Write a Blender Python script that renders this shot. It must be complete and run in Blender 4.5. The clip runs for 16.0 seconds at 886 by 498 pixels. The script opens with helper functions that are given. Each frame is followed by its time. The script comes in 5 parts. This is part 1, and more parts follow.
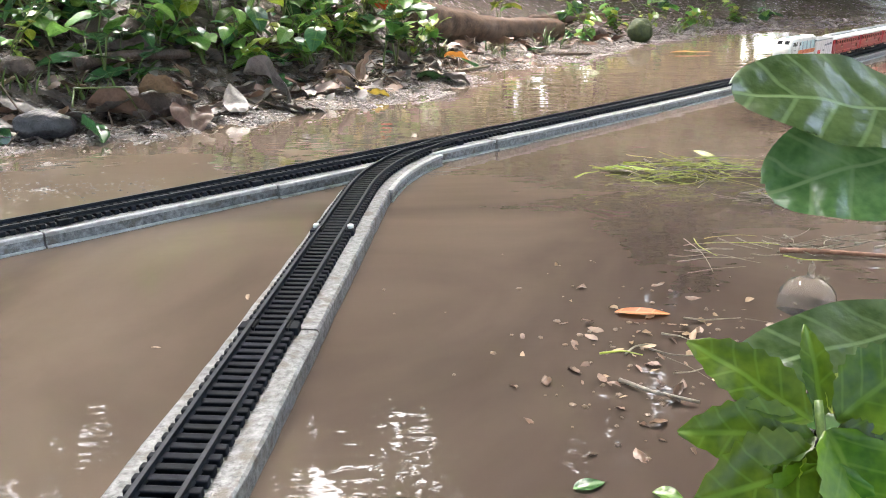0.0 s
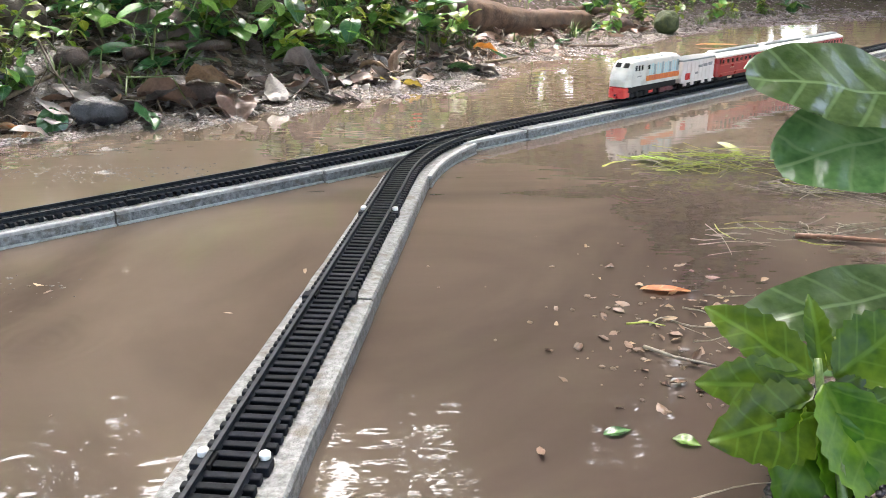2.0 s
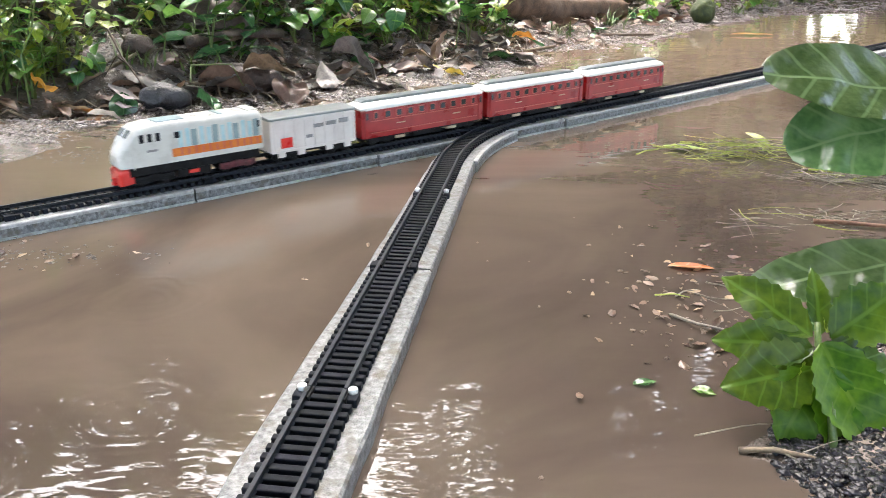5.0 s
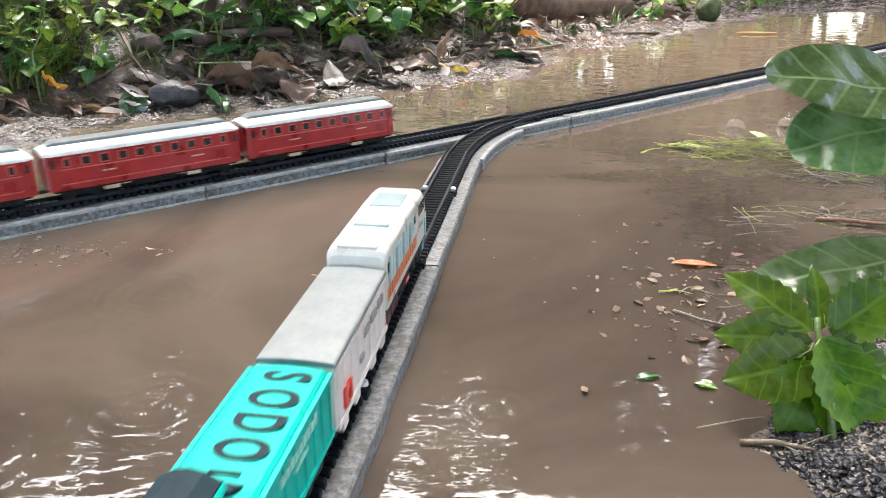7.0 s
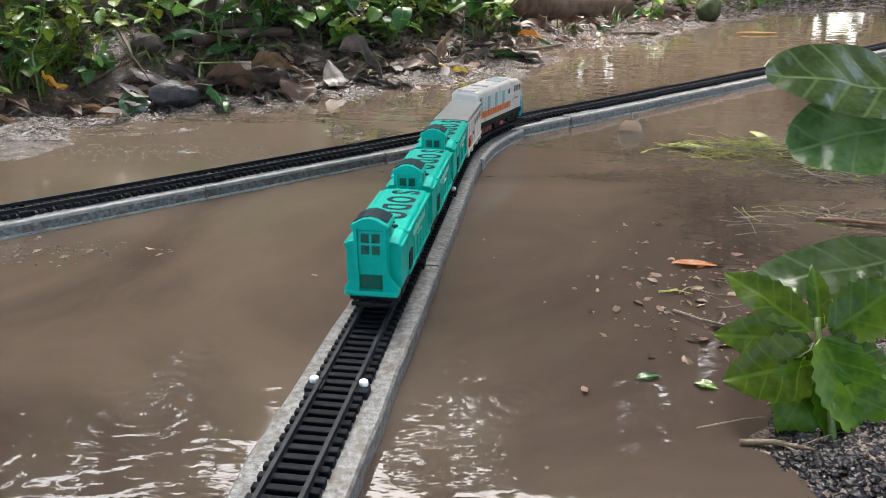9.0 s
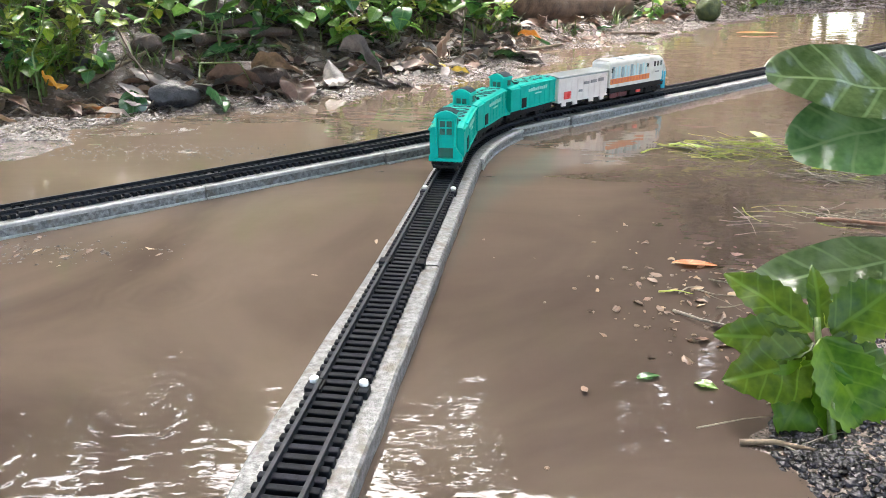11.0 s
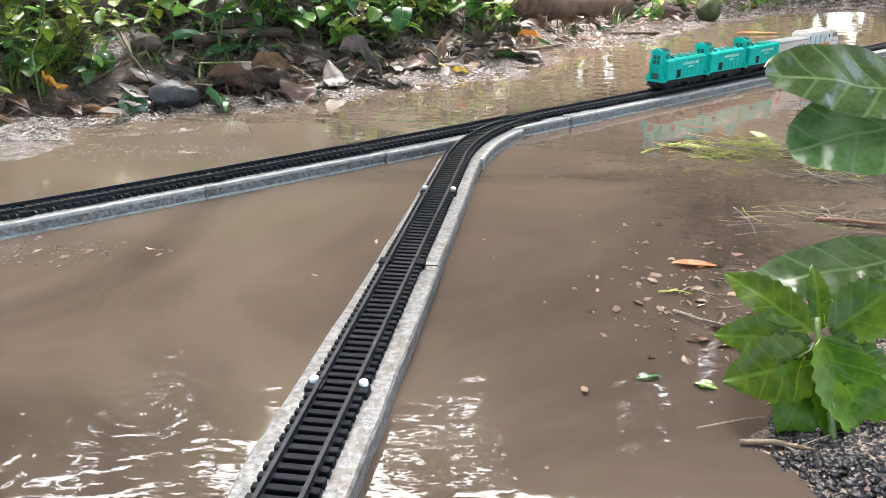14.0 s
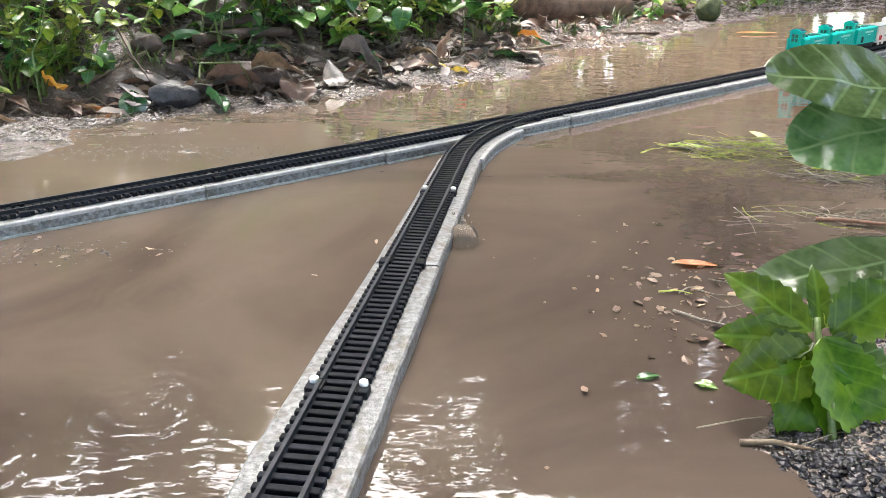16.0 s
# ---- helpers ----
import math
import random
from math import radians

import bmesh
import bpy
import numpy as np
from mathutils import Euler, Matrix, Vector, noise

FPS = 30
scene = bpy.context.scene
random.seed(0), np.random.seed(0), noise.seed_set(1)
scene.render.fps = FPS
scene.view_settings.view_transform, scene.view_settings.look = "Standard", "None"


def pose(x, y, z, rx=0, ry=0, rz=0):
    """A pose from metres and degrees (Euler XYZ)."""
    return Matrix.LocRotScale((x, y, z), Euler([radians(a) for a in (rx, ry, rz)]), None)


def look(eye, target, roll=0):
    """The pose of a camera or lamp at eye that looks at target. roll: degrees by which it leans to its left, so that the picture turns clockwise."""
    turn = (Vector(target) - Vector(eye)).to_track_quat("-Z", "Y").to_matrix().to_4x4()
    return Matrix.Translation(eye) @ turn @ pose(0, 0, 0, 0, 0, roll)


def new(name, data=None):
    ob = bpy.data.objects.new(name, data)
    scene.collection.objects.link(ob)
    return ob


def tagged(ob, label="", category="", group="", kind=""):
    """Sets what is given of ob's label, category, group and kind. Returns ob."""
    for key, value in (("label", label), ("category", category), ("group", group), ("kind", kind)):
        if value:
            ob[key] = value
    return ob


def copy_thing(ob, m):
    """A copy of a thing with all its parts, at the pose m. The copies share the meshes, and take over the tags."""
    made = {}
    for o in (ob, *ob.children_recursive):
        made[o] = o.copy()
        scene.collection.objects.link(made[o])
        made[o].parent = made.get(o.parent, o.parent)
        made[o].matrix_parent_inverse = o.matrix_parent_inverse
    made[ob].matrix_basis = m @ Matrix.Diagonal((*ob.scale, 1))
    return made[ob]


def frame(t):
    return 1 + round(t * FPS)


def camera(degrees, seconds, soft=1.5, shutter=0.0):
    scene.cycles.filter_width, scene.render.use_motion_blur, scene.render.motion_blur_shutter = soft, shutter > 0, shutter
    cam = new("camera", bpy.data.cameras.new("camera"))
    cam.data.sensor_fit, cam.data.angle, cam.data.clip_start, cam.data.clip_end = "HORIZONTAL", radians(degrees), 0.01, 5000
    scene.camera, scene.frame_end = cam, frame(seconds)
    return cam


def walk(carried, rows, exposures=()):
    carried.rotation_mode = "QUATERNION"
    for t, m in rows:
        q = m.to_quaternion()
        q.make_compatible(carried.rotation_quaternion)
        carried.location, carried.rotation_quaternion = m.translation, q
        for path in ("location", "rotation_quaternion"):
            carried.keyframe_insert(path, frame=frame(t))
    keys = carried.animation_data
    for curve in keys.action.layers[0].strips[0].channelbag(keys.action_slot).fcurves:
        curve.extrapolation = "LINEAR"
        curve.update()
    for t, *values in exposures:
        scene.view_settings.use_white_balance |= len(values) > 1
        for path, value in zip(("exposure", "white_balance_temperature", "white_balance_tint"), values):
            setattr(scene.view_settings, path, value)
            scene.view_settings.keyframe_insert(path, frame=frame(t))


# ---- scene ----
# ================= camera =================
EXPO = 3.62
cam = camera(58.498, 16.0, soft=0.9, shutter=0.4)
walk(cam, [
    (0.0, look((0.0284, 0.0944, 0.1524), (0.0985, 1.0366, -0.1754), -0.408)),
    (0.5, look((0.0247, 0.0850, 0.1541), (0.0880, 1.0266, -0.1767), -0.352)),
    (1.0, look((0.0215, 0.0760, 0.1560), (0.0782, 1.0169, -0.1779), -0.302)),
    (1.5, look((0.0183, 0.0668, 0.1581), (0.0682, 1.0069, -0.1791), -0.255)),
    (2.0, look((0.0153, 0.0576, 0.1603), (0.0586, 0.9969, -0.1801), -0.212)),
    (2.5, look((0.0126, 0.0486, 0.1627), (0.0490, 0.9869, -0.1810), -0.172)),
    (3.0, look((0.0100, 0.0397, 0.1651), (0.0399, 0.9771, -0.1819), -0.136)),
    (3.5, look((0.0077, 0.0312, 0.1675), (0.0312, 0.9676, -0.1827), -0.103)),
    (4.0, look((0.0054, 0.0227, 0.1699), (0.0226, 0.9580, -0.1834), -0.073)),
    (4.5, look((0.0035, 0.0148, 0.1723), (0.0146, 0.9490, -0.1841), -0.046)),
    (5.0, look((0.0017, 0.0074, 0.1747), (0.0073, 0.9406, -0.1847), -0.022)),
    (5.5, look((0.0005, 0.0020, 0.1764), (0.0020, 0.9344, -0.1850), -0.006)),
    (6.0, look((0.0000, 0.0000, 0.1770), (0.0000, 0.9321, -0.1852), 0.000)),
    (16.0, look((0.0000, 0.0000, 0.1770), (0.0000, 0.9321, -0.1852), 0.0)),
], exposures=[(0.0, EXPO), (6.8, EXPO), (7.2, EXPO - 0.2), (7.5, EXPO - 0.45), (8.0, EXPO - 0.57), (8.5, EXPO - 0.7), (9.0, EXPO - 0.64), (9.5, EXPO - 0.55), (10.8, EXPO), (16.0, EXPO)])

# ================= world and light: rainy overcast garden =================
world = bpy.data.worlds.new("world")
scene.world = world
world.use_nodes = True
wn = world.node_tree.nodes
sky = wn.new("ShaderNodeTexSky")
sky.sky_type = "NISHITA"
sky.sun_disc = False
sky.sun_elevation = radians(60)
sky.sun_rotation = radians(-8)
sky.dust_density = 4.0
sky.air_density = 1.0
wn["Background"].inputs["Strength"].default_value = 0.15
cloud = wn.new("ShaderNodeHueSaturation")
cloud.inputs["Saturation"].default_value = 0.8
world.node_tree.links.new(sky.outputs[0], cloud.inputs["Color"])
world.node_tree.links.new(cloud.outputs[0], wn["Background"].inputs["Color"])
sun_data = bpy.data.lights.new("overcast_sun", "SUN")
sun_data.energy, sun_data.angle, sun_data.color = 0.5, radians(80), (1.0, 0.96, 0.91)
sun = new("overcast_sun", sun_data)
sun.matrix_world = look((-0.33, 4.2, 6.3), (0.2, 0.6, 0.0))


# ================= materials =================
def links(m):
    return m.node_tree.nodes, m.node_tree.links


def mat(name, c1, c2, scale=120.0, rough=0.6, bump=0.2, fine=None, metal=0.0, spec=0.5, coat=0.0, vary=0.0, island=False, dirt_or_sheen=None, bump_dist=0.001):
    """Two scales of noise between two colours, fine relief, optional blotch colour (grime, painted sheen)."""
    m = bpy.data.materials.new(name)
    m.use_nodes = True
    n, l = links(m)
    p = n["Principled BSDF"]
    p.inputs["Metallic"].default_value = metal
    p.inputs["Specular IOR Level"].default_value = spec
    p.inputs["Coat Weight"].default_value = coat
    p.inputs["Coat Roughness"].default_value = 0.12
    tc = n.new("ShaderNodeTexCoord")
    a = n.new("ShaderNodeTexNoise")
    a.inputs["Scale"].default_value, a.inputs["Detail"].default_value = scale, 4
    b = n.new("ShaderNodeTexNoise")
    b.inputs["Scale"].default_value, b.inputs["Detail"].default_value = (fine or scale * 6), 3
    l.new(tc.outputs["Object"], a.inputs["Vector"])
    l.new(tc.outputs["Object"], b.inputs["Vector"])
    add = n.new("ShaderNodeMath")
    add.operation = "MULTIPLY_ADD"
    add.inputs[1].default_value = 0.4
    l.new(b.outputs["Fac"], add.inputs[0])
    l.new(a.outputs["Fac"], add.inputs[2])
    ramp = n.new("ShaderNodeValToRGB")
    ramp.color_ramp.elements[0].position, ramp.color_ramp.elements[1].position = 0.5, 0.9
    ramp.color_ramp.elements[0].color, ramp.color_ramp.elements[1].color = (*c1, 1), (*c2, 1)
    l.new(add.outputs[0], ramp.inputs[0])
    col = ramp.outputs[0]
    if dirt_or_sheen:
        d = n.new("ShaderNodeTexNoise")
        d.inputs["Scale"].default_value, d.inputs["Detail"].default_value = scale * 0.45, 6
        l.new(tc.outputs["Object"], d.inputs["Vector"])
        dr = n.new("ShaderNodeValToRGB")
        dr.color_ramp.elements[0].position, dr.color_ramp.elements[1].position = 0.52, 0.68
        l.new(d.outputs["Fac"], dr.inputs[0])
        mx = n.new("ShaderNodeMix")
        mx.data_type = "RGBA"
        l.new(dr.outputs[0], mx.inputs["Factor"])
        l.new(col, mx.inputs["A"])
        mx.inputs["B"].default_value = (*dirt_or_sheen, 1)
        col = mx.outputs["Result"]
    if vary:
        hs = n.new("ShaderNodeHueSaturation")
        if island:
            src = n.new("ShaderNodeNewGeometry").outputs["Random Per Island"]
        else:
            src = n.new("ShaderNodeObjectInfo").outputs["Random"]
        mr = n.new("ShaderNodeMapRange")
        mr.inputs["To Min"].default_value, mr.inputs["To Max"].default_value = 1 - vary, 1 + vary
        l.new(src, mr.inputs["Value"])
        l.new(mr.outputs[0], hs.inputs["Value"])
        mh = n.new("ShaderNodeMapRange")
        mh.inputs["To Min"].default_value, mh.inputs["To Max"].default_value = 0.5 - vary * 0.06, 0.5 + vary * 0.06
        l.new(src, mh.inputs["Value"])
        l.new(mh.outputs[0], hs.inputs["Hue"])
        l.new(col, hs.inputs["Color"])
        col = hs.outputs[0]
    l.new(col, p.inputs["Base Color"])
    rr = n.new("ShaderNodeMapRange")
    rr.inputs["To Min"].default_value, rr.inputs["To Max"].default_value = max(0.02, rough - 0.12), min(1, rough + 0.12)
    l.new(a.outputs["Fac"], rr.inputs["Value"])
    l.new(rr.outputs[0], p.inputs["Roughness"])
    if bump:
        bp = n.new("ShaderNodeBump")
        bp.inputs["Strength"].default_value, bp.inputs["Distance"].default_value = bump, bump_dist
        l.new(add.outputs[0], bp.inputs["Height"])
        l.new(bp.outputs[0], p.inputs["Normal"])
    return m


def water_material():
    m = bpy.data.materials.new("muddy_water")
    m.use_nodes = True
    n, l = links(m)
    p = n["Principled BSDF"]
    p.inputs["Roughness"].default_value = 0.02
    p.inputs["IOR"].default_value = 1.33
    tc = n.new("ShaderNodeNewGeometry")
    silt = n.new("ShaderNodeTexNoise")
    silt.inputs["Scale"].default_value, silt.inputs["Detail"].default_value, silt.inputs["Distortion"].default_value = 4.0, 5, 1.2
    l.new(tc.outputs["Position"], silt.inputs["Vector"])
    ramp = n.new("ShaderNodeValToRGB")
    ramp.color_ramp.elements[0].position, ramp.color_ramp.elements[1].position = 0.35, 0.68
    ramp.color_ramp.elements[0].color, ramp.color_ramp.elements[1].color = (0.052, 0.038, 0.032, 1), (0.124, 0.098, 0.078, 1)
    l.new(silt.outputs["Fac"], ramp.inputs[0])
    # base colour blends to a paler tan on the bank's side of the main line
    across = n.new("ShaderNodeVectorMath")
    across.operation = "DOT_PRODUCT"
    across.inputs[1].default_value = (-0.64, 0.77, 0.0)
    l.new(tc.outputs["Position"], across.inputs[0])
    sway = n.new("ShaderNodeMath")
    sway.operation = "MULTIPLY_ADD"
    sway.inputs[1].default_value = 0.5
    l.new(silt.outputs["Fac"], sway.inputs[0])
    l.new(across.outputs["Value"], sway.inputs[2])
    bank_side = n.new("ShaderNodeMapRange")
    bank_side.inputs["From Min"].default_value, bank_side.inputs["From Max"].default_value = 0.5, 0.95
    bank_side.inputs["To Max"].default_value = 0.8
    l.new(sway.outputs[0], bank_side.inputs["Value"])
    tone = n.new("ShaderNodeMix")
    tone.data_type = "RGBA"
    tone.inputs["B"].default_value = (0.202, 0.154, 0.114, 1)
    l.new(bank_side.outputs[0], tone.inputs["Factor"])
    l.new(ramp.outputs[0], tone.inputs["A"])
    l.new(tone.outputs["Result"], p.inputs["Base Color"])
    # wind ripples, rain rings
    r1 = n.new("ShaderNodeTexNoise")
    r1.inputs["Scale"].default_value, r1.inputs["Detail"].default_value = 22.0, 3
    r2 = n.new("ShaderNodeTexNoise")
    r2.inputs["Scale"].default_value, r2.inputs["Detail"].default_value = 80.0, 2.5
    crest = n.new("ShaderNodeMapping")
    crest.inputs["Rotation"].default_value = (0, 0, radians(12))
    crest.inputs["Scale"].default_value = (0.42, 1.0, 1.0)
    l.new(tc.outputs["Position"], crest.inputs["Vector"])
    for t in (r1, r2):
        l.new(crest.outputs[0], t.inputs["Vector"])
    s = n.new("ShaderNodeMath")
    s.operation = "MULTIPLY_ADD"
    xyz = n.new("ShaderNodeSeparateXYZ")
    l.new(tc.outputs["Position"], xyz.inputs[0])
    gust = n.new("ShaderNodeMapRange")
    gust.inputs["From Min"].default_value, gust.inputs["From Max"].default_value = 0.62, 0.25
    gust.inputs["To Min"].default_value, gust.inputs["To Max"].default_value = 0.045, 0.22
    l.new(xyz.outputs["Y"], gust.inputs["Value"])
    l.new(gust.outputs[0], s.inputs[1])
    long_wave = n.new("ShaderNodeMath")
    long_wave.operation = "MULTIPLY"
    long_wave.inputs[1].default_value = 0.42
    l.new(r1.outputs["Fac"], long_wave.inputs[0])
    l.new(r2.outputs["Fac"], s.inputs[0])
    l.new(long_wave.outputs[0], s.inputs[2])
    height = s.outputs[0]
    wob = n.new("ShaderNodeTexNoise")
    wob.inputs["Scale"].default_value, wob.inputs["Detail"].default_value = 30.0, 2
    l.new(tc.outputs["Position"], wob.inputs["Vector"])
    warp = n.new("ShaderNodeVectorMath")
    warp.operation = "MULTIPLY_ADD"
    warp.inputs[1].default_value = (0.022, 0.022, 0.0)
    l.new(wob.outputs["Color"], warp.inputs[0])
    l.new(tc.outputs["Position"], warp.inputs[2])
    for cx, cy, size, amount in RAIN_RINGS:
        sub = n.new("ShaderNodeVectorMath")
        sub.operation = "SUBTRACT"
        sub.inputs[1].default_value = (cx, cy, 0)
        l.new(warp.outputs[0], sub.inputs[0])
        ln = n.new("ShaderNodeVectorMath")
        ln.operation = "LENGTH"
        l.new(sub.outputs[0], ln.inputs[0])
        w = n.new("ShaderNodeMath")
        w.operation = "MULTIPLY"
        w.inputs[1].default_value = 2 * math.pi / 0.0085
        l.new(ln.outputs["Value"], w.inputs[0])
        sn = n.new("ShaderNodeMath")
        sn.operation = "SINE"
        l.new(w.outputs[0], sn.inputs[0])
        fall = n.new("ShaderNodeMapRange")
        fall.interpolation_type = "SMOOTHSTEP"
        fall.inputs["From Min"].default_value, fall.inputs["From Max"].default_value = size, size * 0.45
        l.new(ln.outputs["Value"], fall.inputs["Value"])
        mul = n.new("ShaderNodeMath")
        mul.operation = "MULTIPLY"
        l.new(sn.outputs[0], mul.inputs[0])
        l.new(fall.outputs[0], mul.inputs[1])
        acc = n.new("ShaderNodeMath")
        acc.operation = "MULTIPLY_ADD"
        acc.inputs[1].default_value = amount
        l.new(mul.outputs[0], acc.inputs[0])
        l.new(height, acc.inputs[2])
        height = acc.outputs[0]
    bp = n.new("ShaderNodeBump")
    bp.inputs["Strength"].default_value, bp.inputs["Distance"].default_value = 0.5, 0.0031
    l.new(height, bp.inputs["Height"])
    l.new(bp.outputs[0], p.inputs["Normal"])
    return m


# centre x, y, radius, strength of rings left by drops
RAIN_RINGS = [(-0.11, 0.29, 0.04, 0.025), (-0.14, 0.40, 0.05, 0.03), (-0.17, 0.25, 0.04, 0.03), (0.2, 0.62, 0.04, 0.03)]
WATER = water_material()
GRIT = mat("submerged_grit", (0.02, 0.015, 0.012), (0.11, 0.088, 0.078), 200, 0.5, 0.3, spec=0.35, vary=0.6, island=True)
MUD = mat("wet_mud_gravel", (0.034, 0.025, 0.02), (0.19, 0.145, 0.122), 70, 0.24, 1.0, fine=520, spec=0.6, bump_dist=0.004)
PEBBLE = mat("wet_pebble", (0.035, 0.028, 0.025), (0.2, 0.165, 0.155), 200, 0.3, 0.3, spec=0.5, vary=0.6, island=True)
CONCRETE = mat("weathered_white_plank", (0.085, 0.088, 0.09), (0.30, 0.305, 0.31), 330, 0.45, 1.0, fine=1300, vary=0.12, dirt_or_sheen=(0.115, 0.1, 0.085))
EDGE_WHITE = mat("pale_plank_strip", (0.28, 0.285, 0.29), (0.46, 0.465, 0.47), 240, 0.45, 0.7, fine=900, dirt_or_sheen=(0.26, 0.25, 0.24))
TRACK_BLACK = mat("black_track_plastic", (0.005, 0.006, 0.009), (0.014, 0.017, 0.023), 300, 0.55, 0.1, spec=0.08, vary=0.35)
BED_BLACK = mat("black_track_bed", (0.004, 0.004, 0.005), (0.012, 0.012, 0.014), 300, 0.6, 0.1)
RAIL_DARK = mat("dark_rail", (0.008, 0.010, 0.014), (0.024, 0.028, 0.036), 300, 0.5, 0.1, spec=0.2)
PIN_WHITE = mat("white_pin", (0.7, 0.7, 0.7), (0.85, 0.85, 0.85), 300, 0.35, 0.05)
WHITE = mat("cream_white_plastic", (0.60, 0.58, 0.54), (0.70, 0.68, 0.64), 90, 0.3, 0.04, coat=0.2)
WAGON_ROOF = mat("cool_white_roof", (0.16, 0.178, 0.183), (0.235, 0.255, 0.26), 60, 0.4, 0.06, coat=0.1)
PINKISH = mat("pinkish_white_plastic", (0.70, 0.62, 0.59), (0.80, 0.73, 0.70), 90, 0.35, 0.04, coat=0.15)
RED = mat("red_coach_plastic", (0.27, 0.008, 0.011), (0.4, 0.02, 0.022), 80, 0.3, 0.05, coat=0.25)
RED_LIGHT = mat("worn_red_edge", (0.5, 0.09, 0.07), (0.6, 0.16, 0.12), 200, 0.4, 0.05)
BRIGHT_RED = mat("bright_red_plastic", (0.6, 0.02, 0.02), (0.72, 0.05, 0.035), 120, 0.3, 0.03, coat=0.2)
ROOF_WHITE = mat("coach_roof_white", (0.66, 0.64, 0.60), (0.8, 0.79, 0.76), 70, 0.32, 0.05, coat=0.2)
ROOF_GREY = mat("grey_clerestory", (0.10, 0.12, 0.125), (0.2, 0.225, 0.23), 90, 0.4, 0.05)
TEAL = mat("teal_plastic", (0.0, 0.38, 0.315), (0.003, 0.48, 0.40), 70, 0.4, 0.05, coat=0.0, spec=0.15)
TEAL_DARK = mat("dark_teal_glazing_and_shade", (0.0, 0.06, 0.04), (0.0, 0.10, 0.07), 120, 0.3, 0.02)
BLACK = mat("black_plastic", (0.005, 0.005, 0.006), (0.015, 0.015, 0.017), 150, 0.5, 0.15, spec=0.15)
GLASS_DARK = mat("dark_window", (0.012, 0.012, 0.016), (0.03, 0.03, 0.035), 100, 0.12, 0.0)
ORANGE = mat("orange_stripe", (0.62, 0.15, 0.025), (0.75, 0.24, 0.05), 150, 0.35, 0.03)
PALE_BLUE = mat("pale_blue_stripe", (0.38, 0.58, 0.62), (0.52, 0.68, 0.70), 150, 0.35, 0.03)
BLUE = mat("bright_blue_nose", (0.0, 0.28, 0.42), (0.01, 0.4, 0.55), 120, 0.3, 0.03)
ROOF_PANEL = mat("blue_grey_roof_panel", (0.2, 0.28, 0.30), (0.3, 0.38, 0.40), 120, 0.4, 0.05)
GREY_PRINT = mat("grey_print", (0.2, 0.19, 0.2), (0.32, 0.3, 0.3), 200, 0.5, 0.0)
PALE_PRINT = mat("pale_teal_print", (0.3, 0.62, 0.54), (0.42, 0.72, 0.64), 200, 0.5, 0.0)
DARK_PRINT = mat("dark_navy_print", (0.004, 0.014, 0.022), (0.010, 0.03, 0.04), 200, 0.7, 0.0, spec=0.2)
CREAM = mat("cream_step", (0.55, 0.45, 0.30), (0.66, 0.56, 0.40), 150, 0.5, 0.05)


# ================= mesh helpers =================
def mesh_of(name, bm, material, smooth=False):
    me = bpy.data.meshes.new(name)
    bm.to_mesh(me)
    bm.free()
    me.materials.append(material)
    if smooth:
        me.polygons.foreach_set("use_smooth", [True] * len(me.polygons))
    return me


def part(name, bm, material, parent, label="", smooth=False):
    """One mesh object from a bmesh (or ready mesh) under a thing or part."""
    me = bm if isinstance(bm, bpy.types.Mesh) else mesh_of(name, bm, material, smooth)
    ob = new(name, me)
    ob.parent = parent
    if label:
        ob["label"] = label
    return ob


def thing(name, label, category, group="", m=None):
    ob = tagged(new(name), label, category, group)
    ob.empty_display_size = 0.01
    if m is not None:
        ob.matrix_basis = m
    return ob


def box(bm, x0, x1, y0, y1, z0, z1, bevel=0.0):
    vs = [bm.verts.new(c) for c in ((x0, y0, z0), (x1, y0, z0), (x1, y1, z0), (x0, y1, z0), (x0, y0, z1), (x1, y0, z1), (x1, y1, z1), (x0, y1, z1))]
    fs = [bm.faces.new([vs[i] for i in f]) for f in ((3, 2, 1, 0), (4, 5, 6, 7), (0, 1, 5, 4), (1, 2, 6, 5), (2, 3, 7, 6), (3, 0, 4, 7))]
    if bevel:
        es = {e for f in fs for e in f.edges}
        bmesh.ops.bevel(bm, geom=list(es), offset=bevel, segments=2, affect="EDGES", profile=0.5)
    return bm


def boxed(*a, bevel=0.0):
    return box(bmesh.new(), *a, bevel=bevel)


def section(w, z0, z1, r, crown=0.0, steps=4):
    """Body cross-section of half-width w with rounded upper corners and an arched top."""
    pts = [(-w, z0), (w, z0)]
    for i in range(steps + 1):
        a = math.pi / 2 * i / steps
        pts.append((w - r + r * math.cos(a), z1 - r + r * math.sin(a)))
    if crown:
        for f in (0.5, 0.0, -0.5):
            pts.append(((w - r) * f, z1 + crown * (1 - f * f)))
    for i in range(steps + 1):
        a = math.pi / 2 * (1 - i / steps)
        pts.append((-(w - r) - r * math.cos(a), z1 - r + r * math.sin(a)))
    return pts


def loft(bm, rings):
    """rings: (x, [(y, z), ...]) with equal counts; closed skin with end caps."""
    rows = [[bm.verts.new((x, y, z)) for y, z in pts] for x, pts in rings]
    n = len(rows[0])
    for a, b in zip(rows, rows[1:]):
        for i in range(n):
            bm.faces.new((a[i], a[(i + 1) % n], b[(i + 1) % n], b[i]))
    bm.faces.new(list(reversed(rows[0])))
    bm.faces.new(rows[-1])
    bmesh.ops.recalc_face_normals(bm, faces=bm.faces[:])
    return bm


